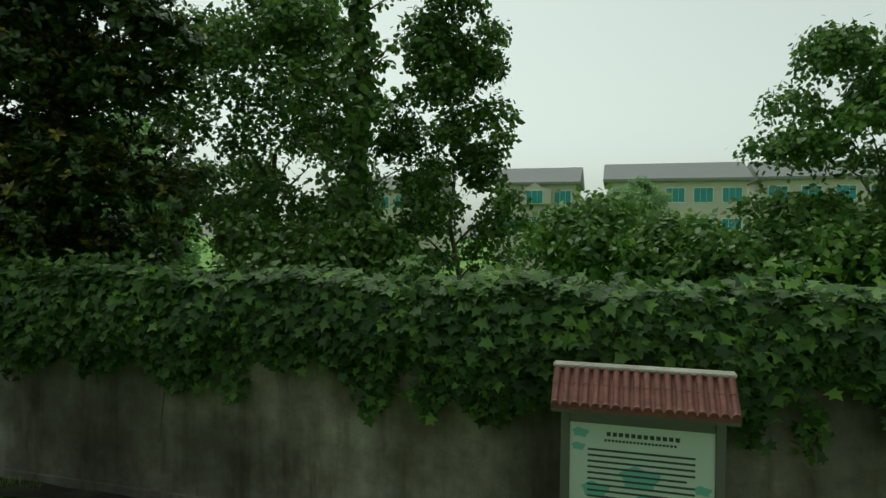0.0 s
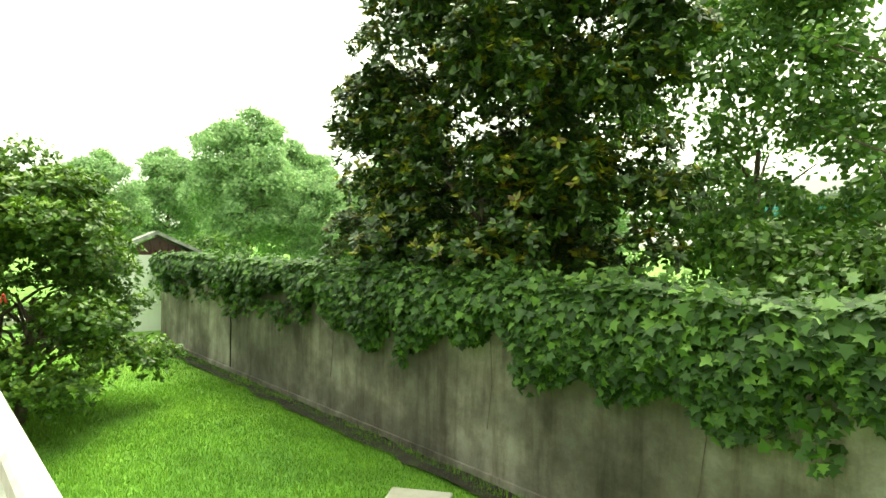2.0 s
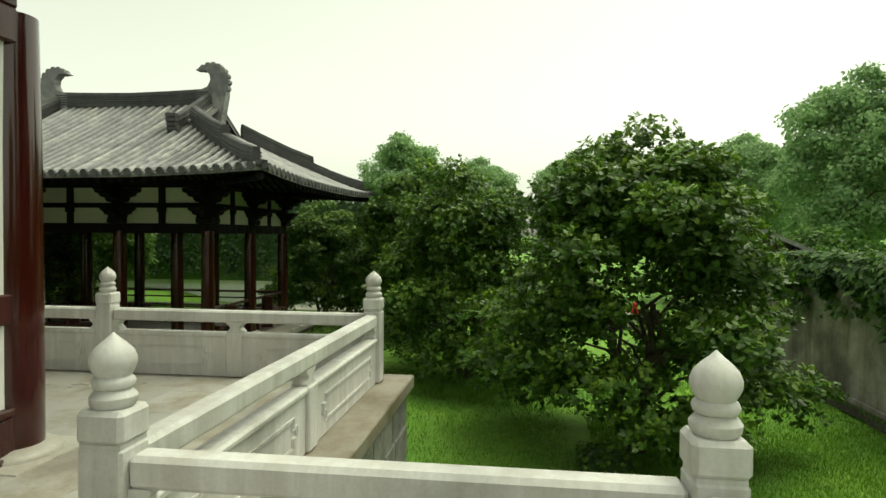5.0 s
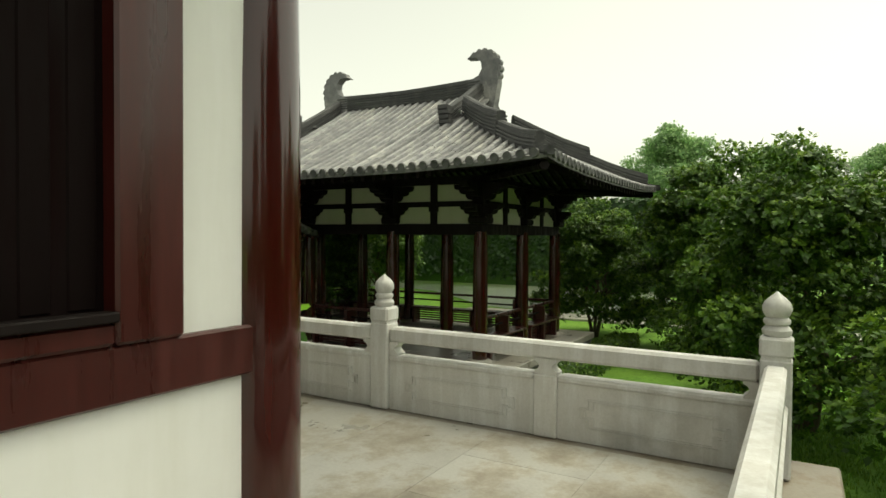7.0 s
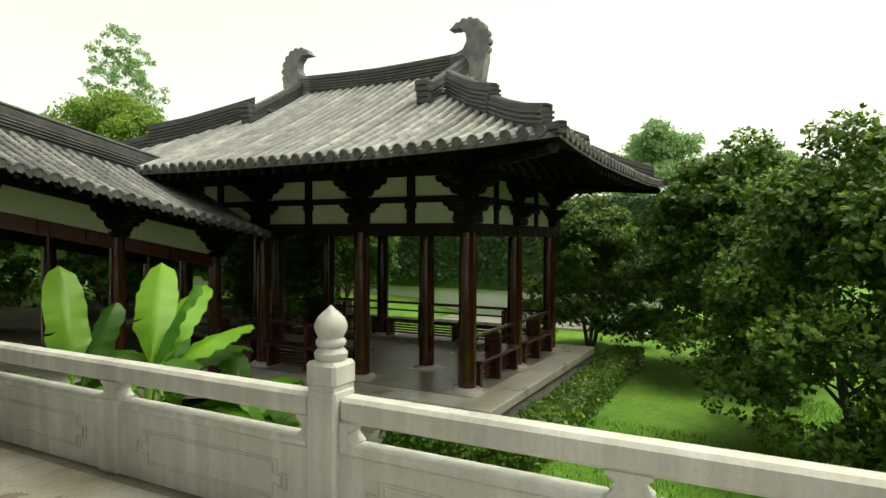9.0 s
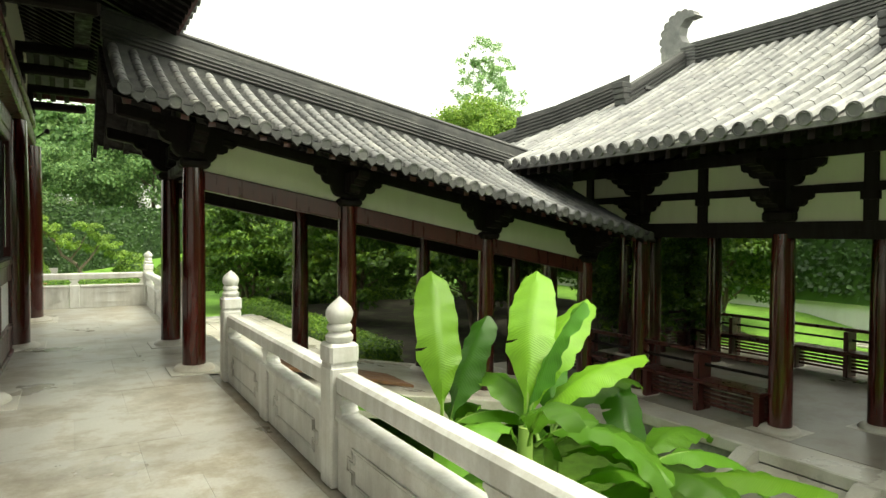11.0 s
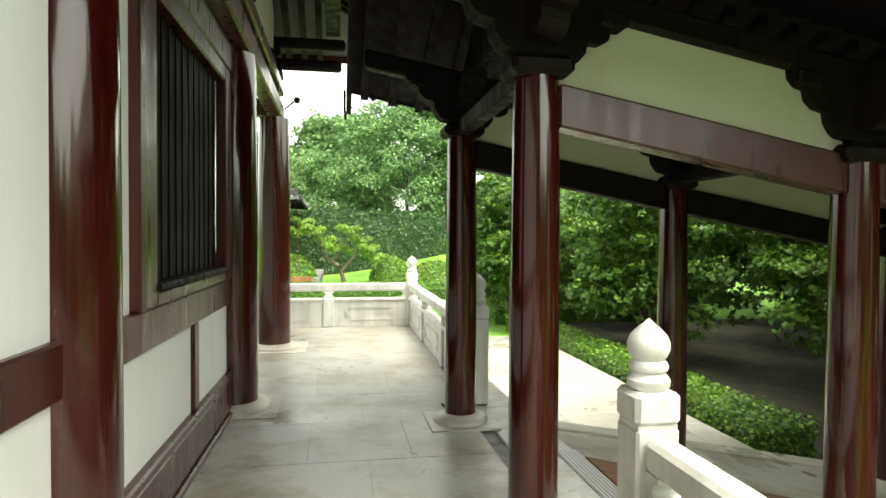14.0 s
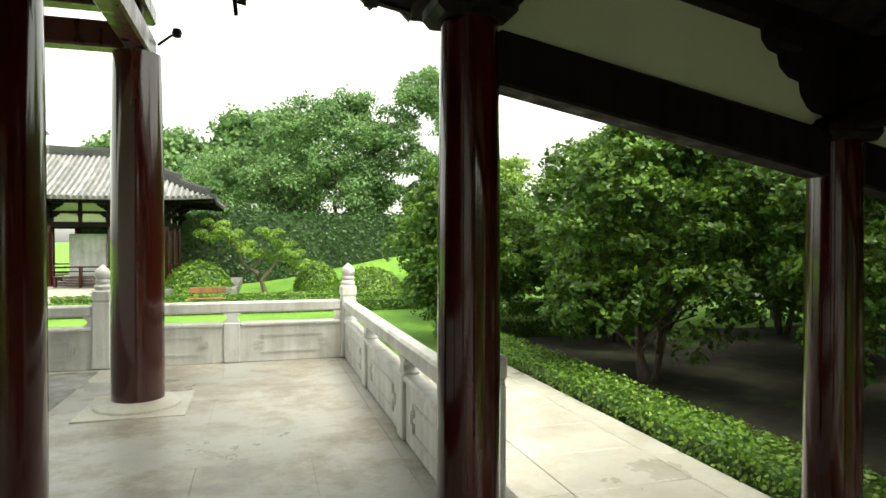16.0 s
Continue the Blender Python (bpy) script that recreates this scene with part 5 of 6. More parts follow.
def osmanthus(name, at, label, turn=0.0, group="garden evergreens", middle=2.2, rise=2.3, low=-0.85, seed=5, taper=0.0):
    rng = np.random.default_rng(seed)
    t = thing(name, label, "tree", at, group, turn)
    trunk_and_limbs(rng, t, 0.11, 2.0, 1.3, 6, 3)
    cl = clumps(rng, 125, (0, 0, middle), (1.75, 1.75, rise), 0.44, low, 0.35)
    cl[0][:, :2] *= (1.08 - taper * (cl[0][:, 2:] - middle) / rise)
    v, d = whorls(rng, cl, 11500, 8, 0.06, 0.105, RHOMB, 0.38)
    # only upward-facing whorls: top light is painted in with the young tips
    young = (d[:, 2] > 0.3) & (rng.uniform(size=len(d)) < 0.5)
    soup("crown", v[~young].reshape(-1, 4, 3), OSMANTHUS, t)
    tagged(soup("bright_top_growth", v[young].reshape(-1, 4, 3), LIT_SHOOT, t), "yellow-green young shoot tips, brightened on upward-facing sides")
    return t


E1 = osmanthus("evergreen_tree", (-15.2, 1.6, -2.03), "rounded dark green evergreen tree standing on the lawn", middle=1.75, rise=2.7, low=-0.55, taper=0.42)
E1.scale = (1.3, 1.3, 1.2)
for x, y, s, a in ((-18.9, -1.6, 1.1, 130), (-24.0, -3.6, 1.2, 250), (-25.5, -7.2, 0.95, 40)):
    c = copy_thing(E1, pose(x, y, ground_z(x, y), 0, 0, a))
    c.scale = (s, s, s)
# taller-stemmed ones on the bare bed south of the gallery
E2 = osmanthus("evergreen_tree", (-16.2, -20.6, ground_z(-16.2, -20.6)), "evergreen tree with bare stems on the shaded bed", middle=2.45, rise=2.15, low=-0.8)
for x, y, s, a in ((-18.2, -17.3, 1.02, 200), (-20.6, -20.6, 1.1, 310), (-18.0, -24.5, 1.05, 100), (-23.5, -17.0, 1.0, 20), (-14.6, -25.5, 0.9, 160), (-22.8, -24.4, 1.1, 215), (-25.6, -20.6, 1.15, 75), (-26.2, -16.2, 1.1, 145), (-21.2, -14.6, 0.85, 260), (-26.0, -25.0, 1.1, 330), (-20.3, -27.6, 1.0, 185)):
    c = copy_thing(E2, pose(x, y, ground_z(x, y), 0, 0, a))
    c.scale = (s, s, s)


def magnolia():
    rng = np.random.default_rng(21)
    t = thing("magnolia_tree", "broad glossy dark-leaved magnolia behind the garden wall", "tree", (-9.55, 8.5, -2.03))
    trunk_and_limbs(rng, t, 0.2, 5.0, 2.2, 9, 1)
    cl = clumps(rng, 400, (0, 0, 5.3), (4.35, 1.9, 5.0), 0.55, -0.93, 0.2)
    v, d = whorls(rng, cl, 21000, 8, 0.1, 0.18, OVAL, 0.25, 0.45, 0.7, (0.5, 1.1))
    # upper whorls get the tip colour, brightened as if lit from above
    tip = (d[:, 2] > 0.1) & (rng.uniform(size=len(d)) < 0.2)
    soup("crown", v[~tip].reshape(-1, 6, 3), MAGNOLIA, t, 6)
    tagged(soup("bright_top_growth", v[tip].reshape(-1, 6, 3), MAGNOLIA_TIP, t, 6), "yellow and rusty young leaf whorls, brightened on upper sides")
    return t


magnolia()


def leafy(name, at, label, seed, radii, height, size, count, mat, n_cl=110, r_cl=0.55, trunk_r=0.12, low=-0.7, shape=RHOMB, width=0.45, forks=1, group="", hollow=0.35, droop=0.4):
    rng = np.random.default_rng(seed)
    t = thing(name, label, "tree", at, group)
    trunk_and_limbs(rng, t, trunk_r, height, min(radii[0], 2.0), 8, forks)
    cl = clumps(rng, n_cl, (0, 0, height), radii, r_cl, low, hollow)
    v = crown(rng, cl, count, size, shape, width, droop, 0.8)
    soup("crown", v + 0.2 * r_cl * rng.normal(size=(len(v), 1, 3)), mat, t)
    return t


leafy("broadleaf_tree", (-6.2, 12.8, -2.03), "tall fresh green tree behind the garden wall", 31, (2.6, 2.2, 4.6), 5.6, 0.15, 30000, FRESH, 150, 0.55, 0.15, -0.95)
leafy("evergreen_shrub", (-1.3, 11.6, -2.03), "loose evergreen shrub tree behind the wall", 32, (1.35, 1.2, 4.5), 4.9, 0.13, 17000, OSMANTHUS, 78, 0.38, 0.09)
leafy("evergreen_shrub", (-3.4, 9.6, -2.03), "low glossy bush behind the wall", 33, (2.4, 1.3, 1.7), 2.4, 0.13, 20000, OSMANTHUS, 70, 0.45, 0.08)


def vine_tree():
    rng = np.random.default_rng(41)
    t = thing("vine_clad_tree", "slender tree trunk wrapped in large-leaved climbing vine", "tree", (-3.1, 10.6, -2.03))
    bm = bmesh.new()
    sweep(bm, [(0, 0, -0.2), (0.1, 0, 3), (0.05, 0.1, 6), (0.2, 0, 9.5)], 0.11, 8, 0.05)
    for i in range(14):
        z = 3.2 + i * 0.42
        a = i * 2.3
        sweep(bm, [(0.08, 0, z), (0.5 * math.cos(a), 0.5 * math.sin(a), z + 0.25), (1.3 * math.cos(a), 1.1 * math.sin(a), z + 0.7)], 0.03, 5, 0.008)
    part("trunk", bm, BARK, t, smooth=True)
    n = 2100
    z = rng.uniform(0.5, 9.3, n)
    a = rng.uniform(0, 2 * np.pi, n)
    r = 0.2 + 0.1 * np.sin(z * 2.1) + 0.1 * rng.normal(size=n)
    p = np.stack([0.1 + r * np.cos(a), r * np.sin(a), z], 1)
    soup("vine", leaves(rng, p, np.stack([np.cos(a), np.sin(a), 0 * a], 1), 0.15, OVAL, 0.9, 0.5, 0.6), OSMANTHUS, t, 6)
    pts = []
    for i in range(14):
        zz, an = 3.2 + i * 0.42, i * 2.3
        m = 75
        f = rng.uniform(0.3, 1.15, m)[:, None]
        pts.append(np.array([0.08, 0, zz]) + f * np.array([1.3 * math.cos(an), 1.1 * math.sin(an), 0.7]) + 0.13 * rng.normal(size=(m, 3)))
    p = np.concatenate(pts)
    soup("twig_leaves", leaves(rng, p, np.tile((0, 0, 1.0), (len(p), 1)), 0.13, OVAL, 0.6, 0.7, 0.5), FRESH, t, 6)


vine_tree()

BG = leafy("background_tree", (-33.5, 14.0, -2.0), "hazy green tree beyond the garden", 51, (3.2, 3.2, 4.2), 6.2, 0.2, 38000, HAZED_TREE, 170, 0.65, 0.2, -0.8, group="background trees")
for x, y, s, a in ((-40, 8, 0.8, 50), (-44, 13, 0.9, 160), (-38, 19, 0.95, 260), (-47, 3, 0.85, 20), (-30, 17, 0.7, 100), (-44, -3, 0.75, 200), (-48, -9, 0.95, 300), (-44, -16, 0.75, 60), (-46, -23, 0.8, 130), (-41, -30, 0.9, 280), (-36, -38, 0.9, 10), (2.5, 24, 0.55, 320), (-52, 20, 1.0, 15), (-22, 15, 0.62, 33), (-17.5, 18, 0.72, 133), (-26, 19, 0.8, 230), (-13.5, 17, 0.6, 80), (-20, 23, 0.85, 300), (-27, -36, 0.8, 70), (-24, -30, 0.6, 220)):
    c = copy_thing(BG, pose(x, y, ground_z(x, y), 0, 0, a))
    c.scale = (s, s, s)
LACY = leafy("broadleaf_tree", (7.9, 16.5, -2.0), "fresh green tree with layered lacy branches", 53, (2.9, 2.6, 3.4), 5.4, 0.17, 21000, FRESH, 75, 0.6, 0.13, -0.8, group="lacy trees", hollow=0.3, droop=0.8)
for x, y, s, a in ((11.5, 18, 1.05, 70), (14.5, 20, 1.0, 190)):
    c = copy_thing(LACY, pose(x, y, ground_z(x, y), 0, 0, a))
    c.scale = (s, s, s)
# young bamboo-like growth and low bushes behind the wall
LOW = leafy("fresh_bush", (6.2, 15.5, -2.03), "bright green leafy bush behind the garden wall", 52, (2.4, 1.9, 1.7), 2.3, 0.2, 9000, FRESH, 70, 0.6, 0.07, -0.6, group="bushes behind wall")
for x, y, s, a in ((3.4, 17, 1.0, 90), (9.0, 16, 1.1, 200), (1.2, 19, 1.15, 310), (12, 15, 1.0, 20), (-26, 9.0, 0.75, 70), (-29, 10.5, 0.9, 170), (-22, 10.4, 0.7, 250), (-24.5, 8.6, 0.45, 30), (-16.5, -30, 1.0, 60), (-19.5, -29, 0.9, 160)):
    c = copy_thing(LOW, pose(x, y, ground_z(x, y), 0, 0, a))
    c.scale = (s, s, s)

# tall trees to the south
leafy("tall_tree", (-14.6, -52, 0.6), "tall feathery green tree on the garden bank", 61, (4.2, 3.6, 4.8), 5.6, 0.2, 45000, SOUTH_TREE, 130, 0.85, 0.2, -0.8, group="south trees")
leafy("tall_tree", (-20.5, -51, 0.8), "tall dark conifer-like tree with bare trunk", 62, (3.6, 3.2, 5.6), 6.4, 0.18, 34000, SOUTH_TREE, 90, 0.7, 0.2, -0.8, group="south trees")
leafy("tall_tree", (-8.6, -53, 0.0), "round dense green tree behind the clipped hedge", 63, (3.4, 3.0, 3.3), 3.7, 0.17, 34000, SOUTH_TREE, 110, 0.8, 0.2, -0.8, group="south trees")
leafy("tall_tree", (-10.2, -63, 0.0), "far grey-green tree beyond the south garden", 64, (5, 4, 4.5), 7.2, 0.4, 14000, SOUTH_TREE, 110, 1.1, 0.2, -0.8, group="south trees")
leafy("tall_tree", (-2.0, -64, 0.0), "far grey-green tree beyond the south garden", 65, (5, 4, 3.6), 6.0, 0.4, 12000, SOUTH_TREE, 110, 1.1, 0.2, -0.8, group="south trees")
leafy("tall_tree", (-19.6, -36.5, -0.9), "light yellow-green tree beside the garden walk", 66, (1.9, 1.9, 2.5), 3.4, 0.15, 18000, YOUNG, 100, 0.5, 0.1, -0.8, group="south trees")
leafy("ginkgo_tree", (-28.2, -31.2, -0.9), "slim light green tree rising behind the gallery roof", 67, (2.1, 2.1, 5.0), 7.7, 0.12, 17000, HAZED_TREE, 260, 0.22, 0.12, -0.9, group="south trees")
leafy("broadleaf_tree", (-25.3, -27.1, -0.9), "bright yellow-green tree behind the gallery roof", 68, (3.0, 2.6, 2.6), 5.6, 0.13, 30000, YOUNG, 110, 0.6, 0.15, -0.7, group="south trees")


# ---- clipped shrubs and hedges ----
def clipped_ball(at, r, h, seed, label="clipped dome shrub of bright green leaves on lawn"):
    rng = np.random.default_rng(seed)
    t = thing("dome_shrub", label, "shrub", at, "dome shrubs")
    bm = bmesh.new()
    lathe(bm, [(r * 0.7, 0), (r * 0.88, h * 0.25), (r * 0.82, h * 0.6), (r * 0.45, h * 0.88), (r * 0.1, h * 0.93)], 18)
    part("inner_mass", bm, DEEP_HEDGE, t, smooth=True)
    n = int(5200 * r)
    d = unit(rng.normal(size=(n, 3)))
    d[:, 2] = np.abs(d[:, 2])
    p = d * np.array([r, r, h]) * (1 + 0.03 * rng.normal(size=(n, 1)))
    soup("leaves", leaves(rng, p, d, 0.11, RHOMB, 0.2, 0.5, 0.5), HEDGE, t, kind="stuff")


for k, (x, y, r, h) in enumerate(((-7.4, -40.4, 1.4, 1.55), (-12.6, -42.3, 1.05, 1.4), (-14.6, -38.8, 1.5, 1.25), (-17.0, -38.2, 1.2, 1.1), (-4.2, -41.5, 0.9, 1.0), (-18.6, -33.5, 0.9, 0.9))):
    clipped_ball((x, y, ground_z(x, y) - 0.03), r, h, 70 + k)


def hedge(x0, x1, y0, y1, h, z, seed, label="low clipped green box hedge", mat=HEDGE, dens=420, size=0.07, name="hedge"):
    rng = np.random.default_rng(seed)
    t = thing(name, label, "hedge", ((x0 + x1) / 2, (y0 + y1) / 2, z), "hedges")
    a, b = (x1 - x0) / 2, (y1 - y0) / 2
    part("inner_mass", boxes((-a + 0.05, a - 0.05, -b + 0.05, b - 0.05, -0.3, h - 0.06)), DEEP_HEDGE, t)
    faces = [((2 * a) * (2 * b), 2), ((2 * a) * h, 1), ((2 * a) * h, -1), ((2 * b) * h, 3), ((2 * b) * h, -3)]
    p, o = [], []
    for area, f in faces:
        n = int(area * dens)
        u, v = rng.uniform(-1, 1, n), rng.uniform(0, 1, n)
        if f == 2:
            p.append(np.stack([u * a, rng.uniform(-b, b, n), np.full(n, h)], 1)); o.append(np.tile((0, 0, 1.0), (n, 1)))
        elif abs(f) == 1:
            p.append(np.stack([u * a, np.full(n, b * f), v * h], 1)); o.append(np.tile((0, 1.0 * f, 0.3), (n, 1)))
        else:
            p.append(np.stack([np.full(n, a * f / 3), u * b, v * h], 1)); o.append(np.tile((f / 3.0, 0, 0.3), (n, 1)))
    p, o = np.concatenate(p), np.concatenate(o)
    p = p + 0.025 * rng.normal(size=p.shape)
    soup("leaves", leaves(rng, p, o, size, RHOMB, 0.2, 0.6, 0.55), mat, t, kind="stuff")
    return t


hedge(-14.85, -14.1, -24.5, -14.9, 0.5, -1.0, 80, dens=1000, size=0.05)
hedge(-20.5, -14.1, -26.4, -25.7, 0.5, -1.0, 81)
hedge(-17.5, -3.0, -33.6, -33.0, 0.42, -0.98, 82)
hedge(-17.5, -3.0, -36.4, -35.8, 0.42, -0.98, 83)
hedge(-24.0, -15.0, -30.6, -30.0, 0.5, -0.98, 84)
hedge(-24.0, -16.0, -6.2, -5.55, 0.45, -1.62, 85)
hedge(-16.35, -15.75, -7.7, -6.25, 0.45, -1.62, 86)
hedge(-14.6, -13.8, 0.6, 1.3, 0.3, -2.03, 87)
hedge(-12.6, -11.6, -0.7, 0.6, 0.5, -2.03, 88, "low dark clipped bush beside the terrace", OSMANTHUS)
hedge(-30, -1, -49.2, -47.6, 3.9, -0.9, 89, "tall dark clipped yew hedge closing the garden", DEEP_HEDGE, 130, 0.16, "yew_hedge")
hedge(-31.5, -30.8, -34, -2, 3.2, -0.28, 90, "ivy-dark hedge above the far garden wall", DEEP_HEDGE, 110, 0.18, "far_hedge")


def bonsai():
    rng = np.random.default_rng(91)
    t = thing("cloud_pruned_tree", "leaning cloud-pruned tree with bright green leaf pads", "tree", (-10.2, -40.8, -0.95))
    bm = bmesh.new()
    sweep(bm, [(0, 0, -0.2), (0.15, 0, 0.45), (0.35, 0.1, 0.9), (0.95, 0, 1.35), (1.2, 0.1, 2.0), (2.0, 0, 2.8)], 0.13, 7, 0.04)
    sweep(bm, [(0.2, 0, 0.6), (-0.3, 0, 1.2), (-0.7, 0, 1.9)], 0.09, 6, 0.03)
    sweep(bm, [(0.6, 0, 1.1), (0.2, 0.2, 1.7), (-0.1, 0.3, 2.4)], 0.06, 6, 0.02)
    part("trunk", bm, BARK, t, "smooth leaning trunk", True)
    c = np.array([(2.1, 0, 3.0), (1.5, 0.2, 2.6), (2.4, 0, 2.5), (1.0, -0.2, 2.1), (-0.8, 0, 2.1), (-1.2, 0.1, 1.7), (-0.2, 0.3, 2.6), (-1.5, -0.2, 1.2), (0.5, 0.2, 1.7), (-0.4, -0.3, 1.5)])
    c = np.concatenate([c + np.array(q) for q in ((0, 0, 0), (0.35, 0.15, 0.2), (-0.3, -0.2, 0.15))])
    cl = (c, rng.uniform(0.24, 0.36, len(c)))
    soup("crown", crown(rng, cl, 8500, 0.1, RHOMB, 0.45, 0.2, 0.6, 0.6), YOUNG, t)


bonsai()


# ---- banana plant ----
def banana_blade(length, width, curl, seed):
    rng = random.Random(seed)
    bm = bmesh.new()
    n, w = 26, 8
    mid = []
    ang = radians(78)
    p = Vector((0, 0, 0))
    for k in range(n + 1):
        mid.append(p.copy())
        ang -= curl / n
        p = p + Vector((math.cos(ang), 0, math.sin(ang))) * (length / n)
    rows = []
    for k, q in enumerate(mid):
        f = k / n
        half = width / 2 * min(1.0, 0.1 + max(0.0, f - 0.12) * 3.4) * math.sqrt(max(0.012, 1 - max(0.0, (f - 0.66) / 0.345) ** 2.2))
        half *= 1.0 - (0.05 if rng.random() < 0.12 else 0.0) - 0.02 * math.sin(k * 0.9 + seed)
        row = []
        d = (mid[min(k + 1, n)] - mid[max(k - 1, 0)]).normalized()
        nrm = Vector((-d.z, 0, d.x))
        for i in range(-w // 2, w // 2 + 1):
            s = i / (w / 2)
            ripple = 0.017 * math.sin(k * 1.7 + s * 2.5 + seed) * abs(s) ** 1.5 + 0.02 * math.sin(k * 0.45 + seed) * s
            row.append(bm.verts.new(q + Vector((0, half * s, 0)) + nrm * (-0.10 * abs(s) * half / (width / 2) * width * 1.1 + 0.05 * width * (1 - abs(s)) + ripple)))
        rows.append(row)
    # a few slits where the wind has torn the blade between its veins
    torn = {(rng.randrange(8, n - 3), rng.choice((-1, 1))) for _ in range(1)}
    for k, (a, b) in enumerate(zip(rows, rows[1:])):
        for i in range(w):
            cut = [q for q in torn if q[0] == k and (i < 2 if q[1] < 0 else i > w - 3)]
            if cut:
                # the far edge draws back from the slit
                o0, o1 = (a[i], a[i + 1])
                m0, m1 = o0.co.lerp(b[i].co, 0.55), o1.co.lerp(b[i + 1].co, 0.55)
                if i in (1, w - 2):
                    m0, m1 = (m0, b[2].co) if i == 1 else (b[w - 2].co, m1)
                bm.faces.new((o0, o1, bm.verts.new(m1), bm.verts.new(m0)))
                continue
            bm.faces.new((a[i], a[i + 1], b[i + 1], b[i]))
    me = mesh_from(bm, "leaf", BANANA, True)
    rib = bmesh.new()
    sweep(rib, [m + Vector((0, 0, 0.006)) for m in mid], 0.018, 6, 0.004)
    return me, mesh_from(rib, "midrib", BANANA_RIB, True), mid


BANANA_RIB = material("banana_midrib", (0.3, 0.45, 0.12), 0.4)


def banana():
    t = thing("banana_plant", "lush banana plant with broad bright green leaves", "plant", (-13.2, -9.2, ground_z(-13, -9.2)))
    t.scale = (1.13, 1.13, 1.13)
    for x, y, h in ((0, 0, 1.2), (-0.55, -0.3, 0.96), (0.35, -0.75, 1.08), (-0.95, 0.35, 0.72)):
        part("pseudostem", sweep(bmesh.new(), [(x, y, -0.2), (x + 0.02, y, h * 0.5), (x, y, h)], 0.1, 10, 0.06), BANANA_RIB, t, "pale green fleshy stem", True)
    blades = [banana_blade(1.5, 0.42, radians(45), 1), banana_blade(1.3, 0.4, radians(85), 2), banana_blade(1.15, 0.36, radians(30), 3), banana_blade(1.35, 0.37, radians(125), 4)]
    # root, heading, tilt, blade
    plan = ((0, 0, 1.0, 200, 14, 0), (0, 0, 1.0, 155, -2, 2), (-0.1, 0.05, 0.9, 265, 20, 1), (0.05, 0.1, 0.9, 70, 10, 1), (0.0, -0.1, 0.85, 20, 18, 3), (-0.1, 0, 0.85, 120, 25, 3),
            (0.35, -0.75, 0.9, 250, -10, 0), (0.3, -0.7, 0.85, 200, 4, 2), (0.35, -0.8, 0.8, 10, 12, 1), (0.35, -0.75, 0.8, 150, 25, 3),
            (-0.55, -0.3, 0.8, 180, 18, 1), (-0.55, -0.3, 0.8, 235, 10, 2), (-0.5, -0.3, 0.75, 130, 28, 3), (-0.55, -0.25, 0.75, 95, 34, 1), (-0.55, -0.3, 0.7, 290, 25, 3),
            (-0.95, 0.35, 0.6, 190, 30, 1), (-0.95, 0.35, 0.6, 140, 24, 3), (-0.95, 0.35, 0.55, 90, 34, 1), (-0.95, 0.35, 0.55, 240, 20, 2), (-0.95, 0.35, 0.5, 30, 30, 3), (0.4, -0.7, 0.6, 60, 35, 3), (0.1, 0.1, 0.6, 330, 38, 3), (-0.2, 0.2, 0.55, 170, 45, 1),
            (0.0, 0.0, 0.95, 178, 34, 0), (0.3, -0.7, 0.8, 228, 30, 3), (-0.55, -0.3, 0.6, 155, 48, 1), (-0.95, 0.35, 0.45, 165, 48, 1), (-0.95, 0.35, 0.5, 118, 44, 0), (-0.2, 0.5, 0.5, 105, 46, 3), (0.1, 0.2, 0.45, 82, 50, 1), (-0.7, 0.5, 0.4, 135, 55, 1), (0.0, 0.0, 1.05, 225, 2, 0))
    for x, y, z, head, tilt, k in plan:
        leaf_me, rib_me, mid = blades[k]
        leaf = share("leaf", leaf_me, t, pose(x, y, z * 1.2, 0, 0, head) @ pose(0, 0, 0, 0, tilt, 0))
        share("midrib", rib_me, leaf)


banana()


# ---- grass ----
def grass():
    rng = np.random.default_rng(101)
    def patch(n, x0, x1, y0, y1, h):
        x, y = rng.uniform(x0, x1, n), rng.uniform(y0, y1, n)
        z = np.array([ground_z(a, b) + 0.03 * noise.noise((a * 0.6, b * 0.6, 0)) for a, b in zip(x, y)])
        an = rng.uniform(0, 2 * np.pi, n)
        hh = h * rng.uniform(0.5, 1.4, n)
        ln = hh * rng.uniform(0.1, 0.8, n)
        w = 0.008
        c = np.stack([x, y, z], 1)
        side = np.stack([-np.sin(an) * w, np.cos(an) * w, 0 * an], 1)
        tip = c + np.stack([np.cos(an) * ln, np.sin(an) * ln, hh], 1)
        return np.stack([c - side, c + side, tip], 1)
    v = np.concatenate([patch(70000, -17, -6.9, 0.9, 6.6, 0.06), patch(26000, -23, -17, -3, 6.6, 0.07), patch(14000, -19, -11.6, -6, 0.5, 0.07), patch(2600, -23, -6.0, 6.35, 6.62, 0.12)])
    ob = soup("grass", v, GRASS, None, 3, "stuff")
    tagged(ob, "short green grass blades on the lawn", "grass")


grass()


# ---- notice board by the wall ----
PANEL_INK = material("notice_ink", (0.05, 0.06, 0.07), 0.6)
PANEL_WHITE = material("notice_sheet", (0.62, 0.7, 0.66), 0.35)
PANEL_TEAL = material("notice_teal_wash", (0.2, 0.5, 0.47), 0.4)
GREY_FRAME = material("grey_metal_frame", (0.16, 0.16, 0.16), 0.45, 0.3)
RED_TILE = material("red_clay_tile", (0.2, 0.075, 0.055), 0.7)
